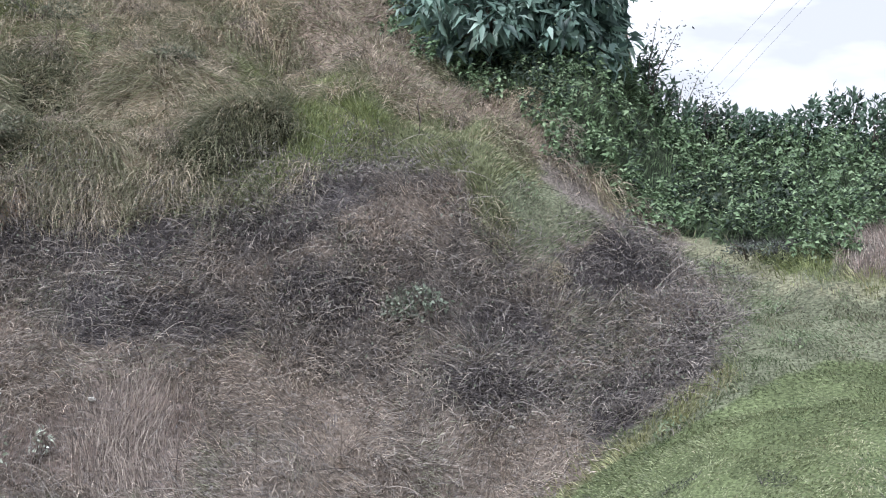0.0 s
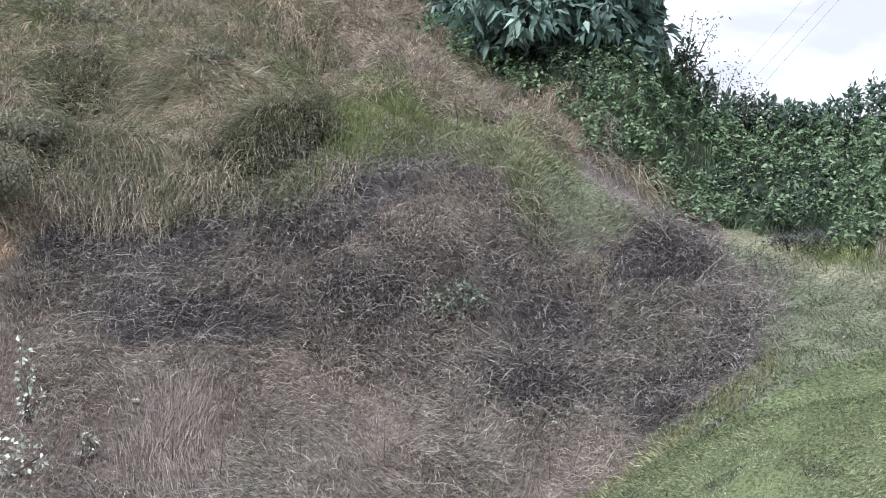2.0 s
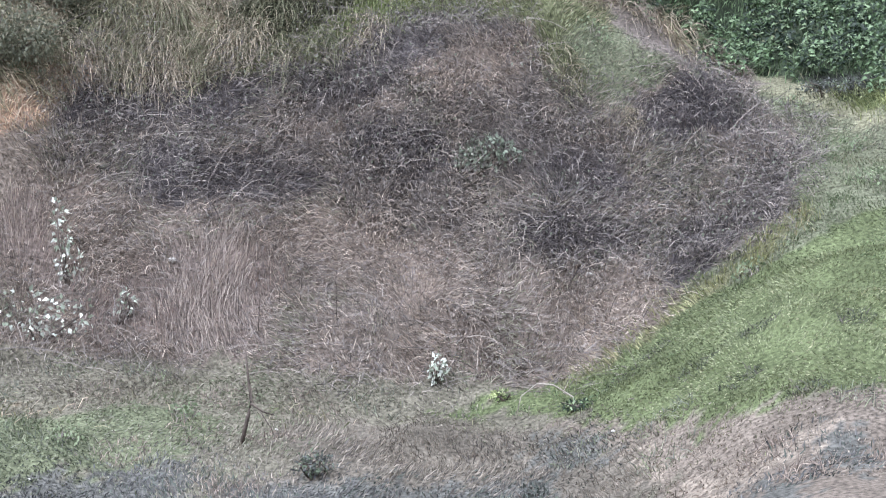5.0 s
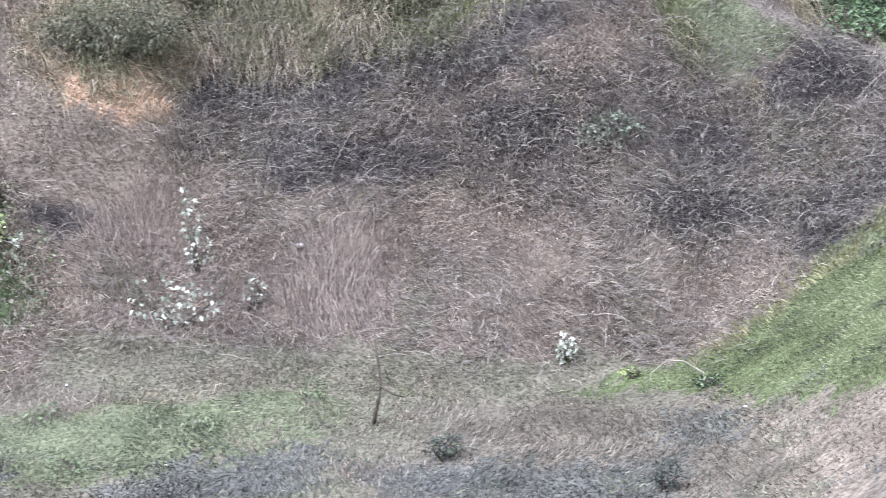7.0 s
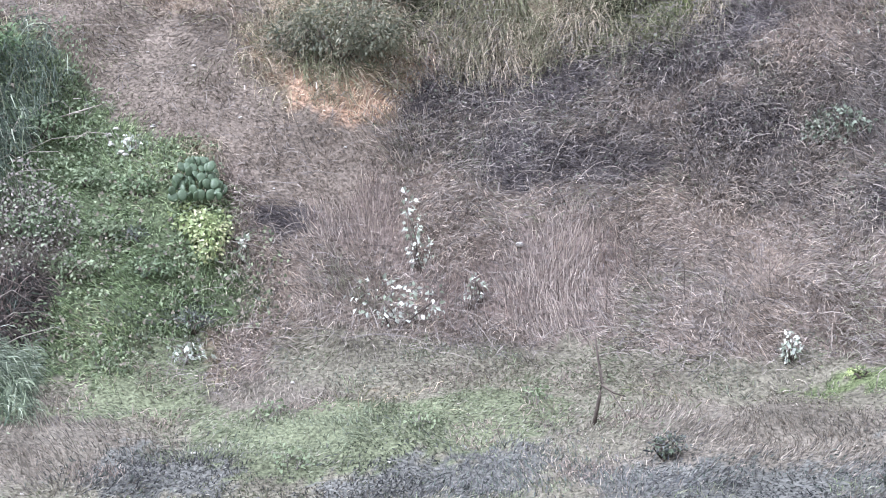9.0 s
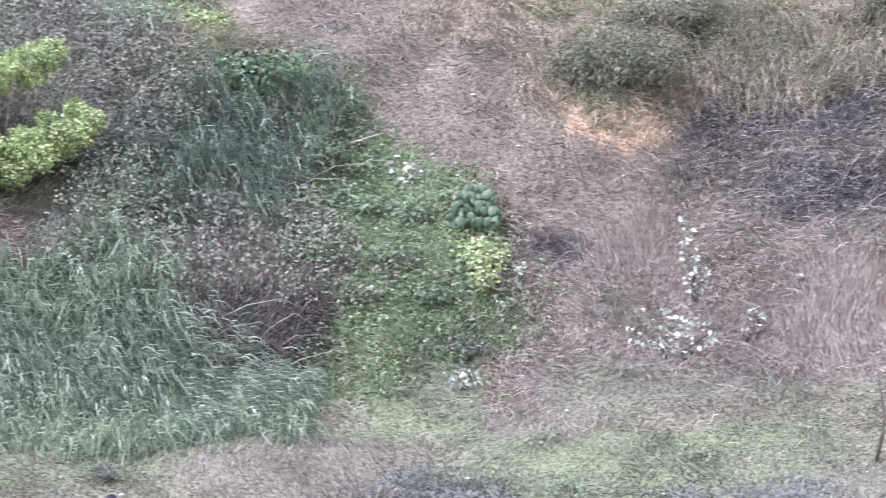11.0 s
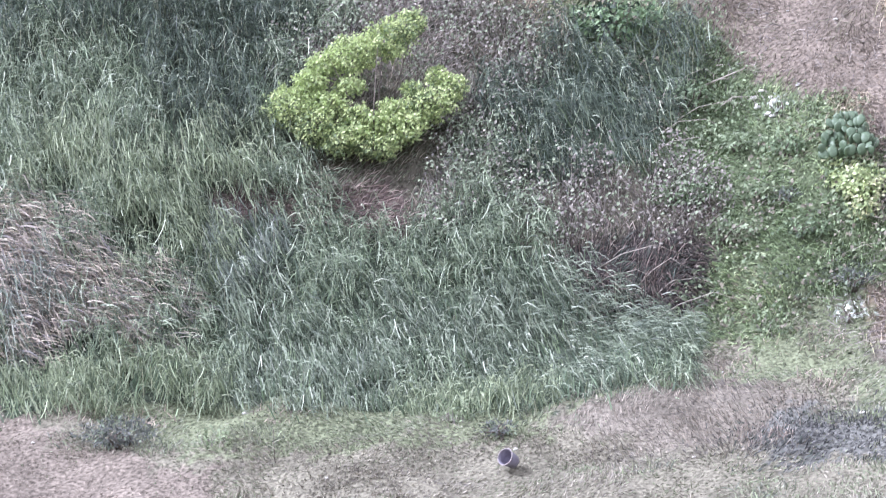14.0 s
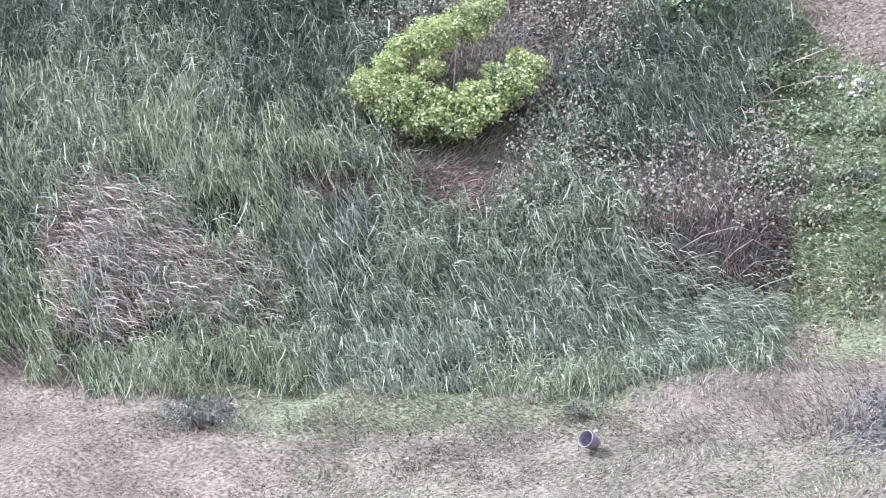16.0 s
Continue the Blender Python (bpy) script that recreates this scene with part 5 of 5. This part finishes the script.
stick("dead_sapling", -3.95, 25.45, "dead forked dark sapling standing in the hollow", [([(-0.08, 0, -0.1), (0.03, 0, 0.4), (0.07, 0, 0.62), (0.02, 0, 0.95), (-0.03, 0, 1.4)], 0.034),
      ([(0.06, 0, 0.58), (0.25, 0.02, 0.45), (0.42, 0.05, 0.4)], 0.02), ([(0.2, 0, 0.47), (0.38, 0, 0.2), (0.46, 0, -0.02)], 0.01), ([(0.05, 0, 0.7), (-0.2, 0, 0.78)], 0.008)], BARK, "sapling")
stick("bare_sapling", -0.62, 35.8, "thin leafless sapling on the grassy slope", [([(0, 0, -0.1), (0.02, 0, 0.3), (-0.05, 0, 0.62), (-0.03, 0, 0.8)], 0.024), ([(-0.03, 0, 0.5), (-0.12, 0, 0.68)], 0.008)], BARK, "sapling")
stick("bare_sapling", -8.9, 38.0, "thin leafless sapling among long dry grass", [([(0, 0, -0.1), (-0.03, 0, 0.35), (-0.08, 0, 0.6)], 0.014), ([(0, 0, 0.3), (0.07, 0, 0.45)], 0.007)], BARK, "sapling")
stick("thin_stake", -16.5, 18.5, "thin dark stake standing in the turf", [([(0, 0, -0.1), (0.01, 0, 0.25), (0.03, 0, 0.5)], 0.009)], BARK, "stake")
stick("fallen_branch", -14.25, 29.35, "bleached fallen branch lying on the weeds", [([(-0.35, -0.1, 0.12), (0, -0.05, 0.22), (0.5, 0.05, 0.36)], 0.024), ([(0, -0.05, 0.22), (0.2, -0.1, 0.2)], 0.012)], DEADWOOD, "branch")
stick("fallen_branch", -15.15, 28.6, "bleached bent branch among the reeds", [([(-0.1, 0, 0.05), (0.02, -0.05, 0.25), (0.14, 0, 0.5)], 0.02), ([(0.02, -0.05, 0.25), (-0.2, -0.1, 0.3), (-0.42, -0.1, 0.28)], 0.012)], DEADWOOD, "branch")
stick("fallen_twig", -8.35, 25.35, "pale forked twig lying in dry grass", [([(-0.12, 0, 0.02), (0, 0, 0.08), (0.12, 0, 0.2)], 0.014), ([(-0.02, 0, 0.07), (-0.25, 0, 0.12)], 0.01)], DEADWOOD, "twig")
stick("bent_stem", 0.75, 26.7, "pale bent stem arching over the grass", [([(0.35, 0, -0.05), (0.2, 0, 0.3), (-0.1, 0, 0.48), (-0.35, 0, 0.5), (-0.6, 0, 0.3), (-0.66, 0, 0.05)], 0.016)], DEADWOOD, "stem")

for k, (x, y) in enumerate(((-4.73, 28.64), (-4.66, 29.02), (-3.63, 29.16), (-3.16, 29.28), (-2.97, 28.88), (-5.51, 28.75), (-3.95, 29.06), (0.27, 28.82), (-2.31, 28.91), (-1.54, 28.84), (-5.15, 29.06), (-4.28, 28.74), (-5.99, 28.71), (1.22, 29.03))):
    tall = 0.45 + 0.09 * (k * 5 % 7)
    stick("dead_weed", x, y, "thin upright dead brown weed on the bank", [([(0, 0, -0.05), (0.02 * (k % 3 - 1), 0, tall * 0.5), (0.05 * (k % 4 - 1.5), 0, tall)], 0.009), ([(0.01 * (k % 3 - 1), 0, tall * 0.55), (0.1 * (k % 2 * 2 - 1), 0, tall * 0.8)], 0.005)], BARK, "weed")
for k, (x, y) in enumerate(((-14.67, 29.21), (-14.98, 28.58), (-14.47, 28.48), (-14.19, 28.88), (-15.06, 28), (-13.7, 29.12), (-14.49, 28.13), (-14.46, 26.03), (-13.99, 25.95), (-13.58, 25.97), (-14.57, 25.59), (-13.23, 25.67))):
    go, long = (-0.5 + 0.35 * k) % 1.2 - 0.3, 0.45 + 0.12 * (k % 4)
    stick("fallen_cane", x, y, "pale bleached cane arching over the weeds", [([(-long * 0.8, -long * 0.5, 0.05), (-long * 0.3, -long * 0.2, 0.28), (long * 0.3, long * 0.2, 0.3 + 0.2 * go), (long * 0.8, long * 0.45, 0.08 + 0.25 * go)], 0.011)], DEADWOOD, "cane")


def stone(x, y, size, label, group=""):
    bm = bmesh.new()
    bmesh.ops.create_icosphere(bm, subdivisions=2, radius=size)
    for v in bm.verts:
        v.co *= 0.8 + 0.35 * noise.noise(v.co / size * 1.3 + Vector((x, y, 0)))
        v.co.z *= 0.6
    bm.transform(Matrix.Rotation(rng.rand() * 6, 4, "Z"))
    ob = part("stone", bm, STONE, None, "", False)
    ob.location = (x, y, float(height(x, y)) + size * 0.35)
    return tagged(ob, label, "stone", group)


stone(-5.95, 29.7, 0.1, "pale flat stone among dead weeds")
stone(1.32, 29.9, 0.08, "pale stone at the foot of the bank")
for k in range(9):
    stone(-12.95 - 0.09 * k + rng.normal() * 0.1, 28.9 + 0.05 * k + rng.normal() * 0.1, rng.uniform(0.05, 0.12), "pale broken stone at the trail's edge", "stones at the trail's edge")
for cx, cy in centres(("trail",), 0.95, 29, 36):
    stone(cx, cy, rng.uniform(0.03, 0.07), "small pale stone lying on the dry trail", "stones on the trail")
for cx, cy in centres(("meadow", "baretrack", "greenstrip", "straw_bank"), 2.6, 20, 30):
    stone(cx, cy, rng.uniform(0.025, 0.05), "small pale stone in short grass", "stones in the hollow")
stone(-16.75, 29.9, 0.1, "pale bluish stone among green leaves")

# a faded bucket tipped over in the grass
ob = thing("bucket", -13.42, 20.06, "faded purple-grey plastic bucket tipped over in the grass", "bucket")
bm = bmesh.new()
rings = []
for z, r in ((0.0, 0.115), (0.02, 0.125), (0.15, 0.14), (0.28, 0.155), (0.28, 0.148), (0.15, 0.132), (0.03, 0.118)):
    rings.append([bm.verts.new((r * math.cos(a * math.pi / 10), r * math.sin(a * math.pi / 10), z)) for a in range(20)])
for one, two in zip(rings, rings[1:]):
    for k in range(20):
        bm.faces.new((one[k], one[(k + 1) % 20], two[(k + 1) % 20], two[k]))
bm.faces.new(rings[0][::-1])
bm.faces.new(rings[-1])
lean = Matrix.Translation((0, 0, 0.1)) @ Matrix.Scale(0.78, 4) @ Euler((radians(62), radians(14), radians(-12))).to_matrix().to_4x4()
bm.transform(lean)
part("shell", bm, SACK, ob)
bm = bmesh.new()
loop = [(0.157 * math.cos(a * math.pi / 12), 0.157 * math.sin(a * math.pi / 12), 0.28) for a in range(25)]
tube(bm, loop, [0.011] * 25, 6)
bm.transform(lean)
part("rim", bm, SACK_RIM, ob, "pale worn rim")

# overhead wires far behind the crest
for a, b, c in (((21.9, 87.3, 30.9), (21.6, 113.0, 31.3), (21.7, 188.8, 33.9)), ((23.6, 86.9, 31.0), (23.2, 112.6, 31.3), (23.0, 188.6, 33.2)), ((24.9, 86.5, 32.0), (24.0, 112.5, 31.3), (22.3, 188.7, 30.4))):
    bm = bmesh.new()
    tube(bm, [a, b, c], [0.009] * 3, 5)
    tagged(part("overhead_wire", bm, CABLE), "thin grey overhead wire against the cloudy sky", "wire", "overhead wires")
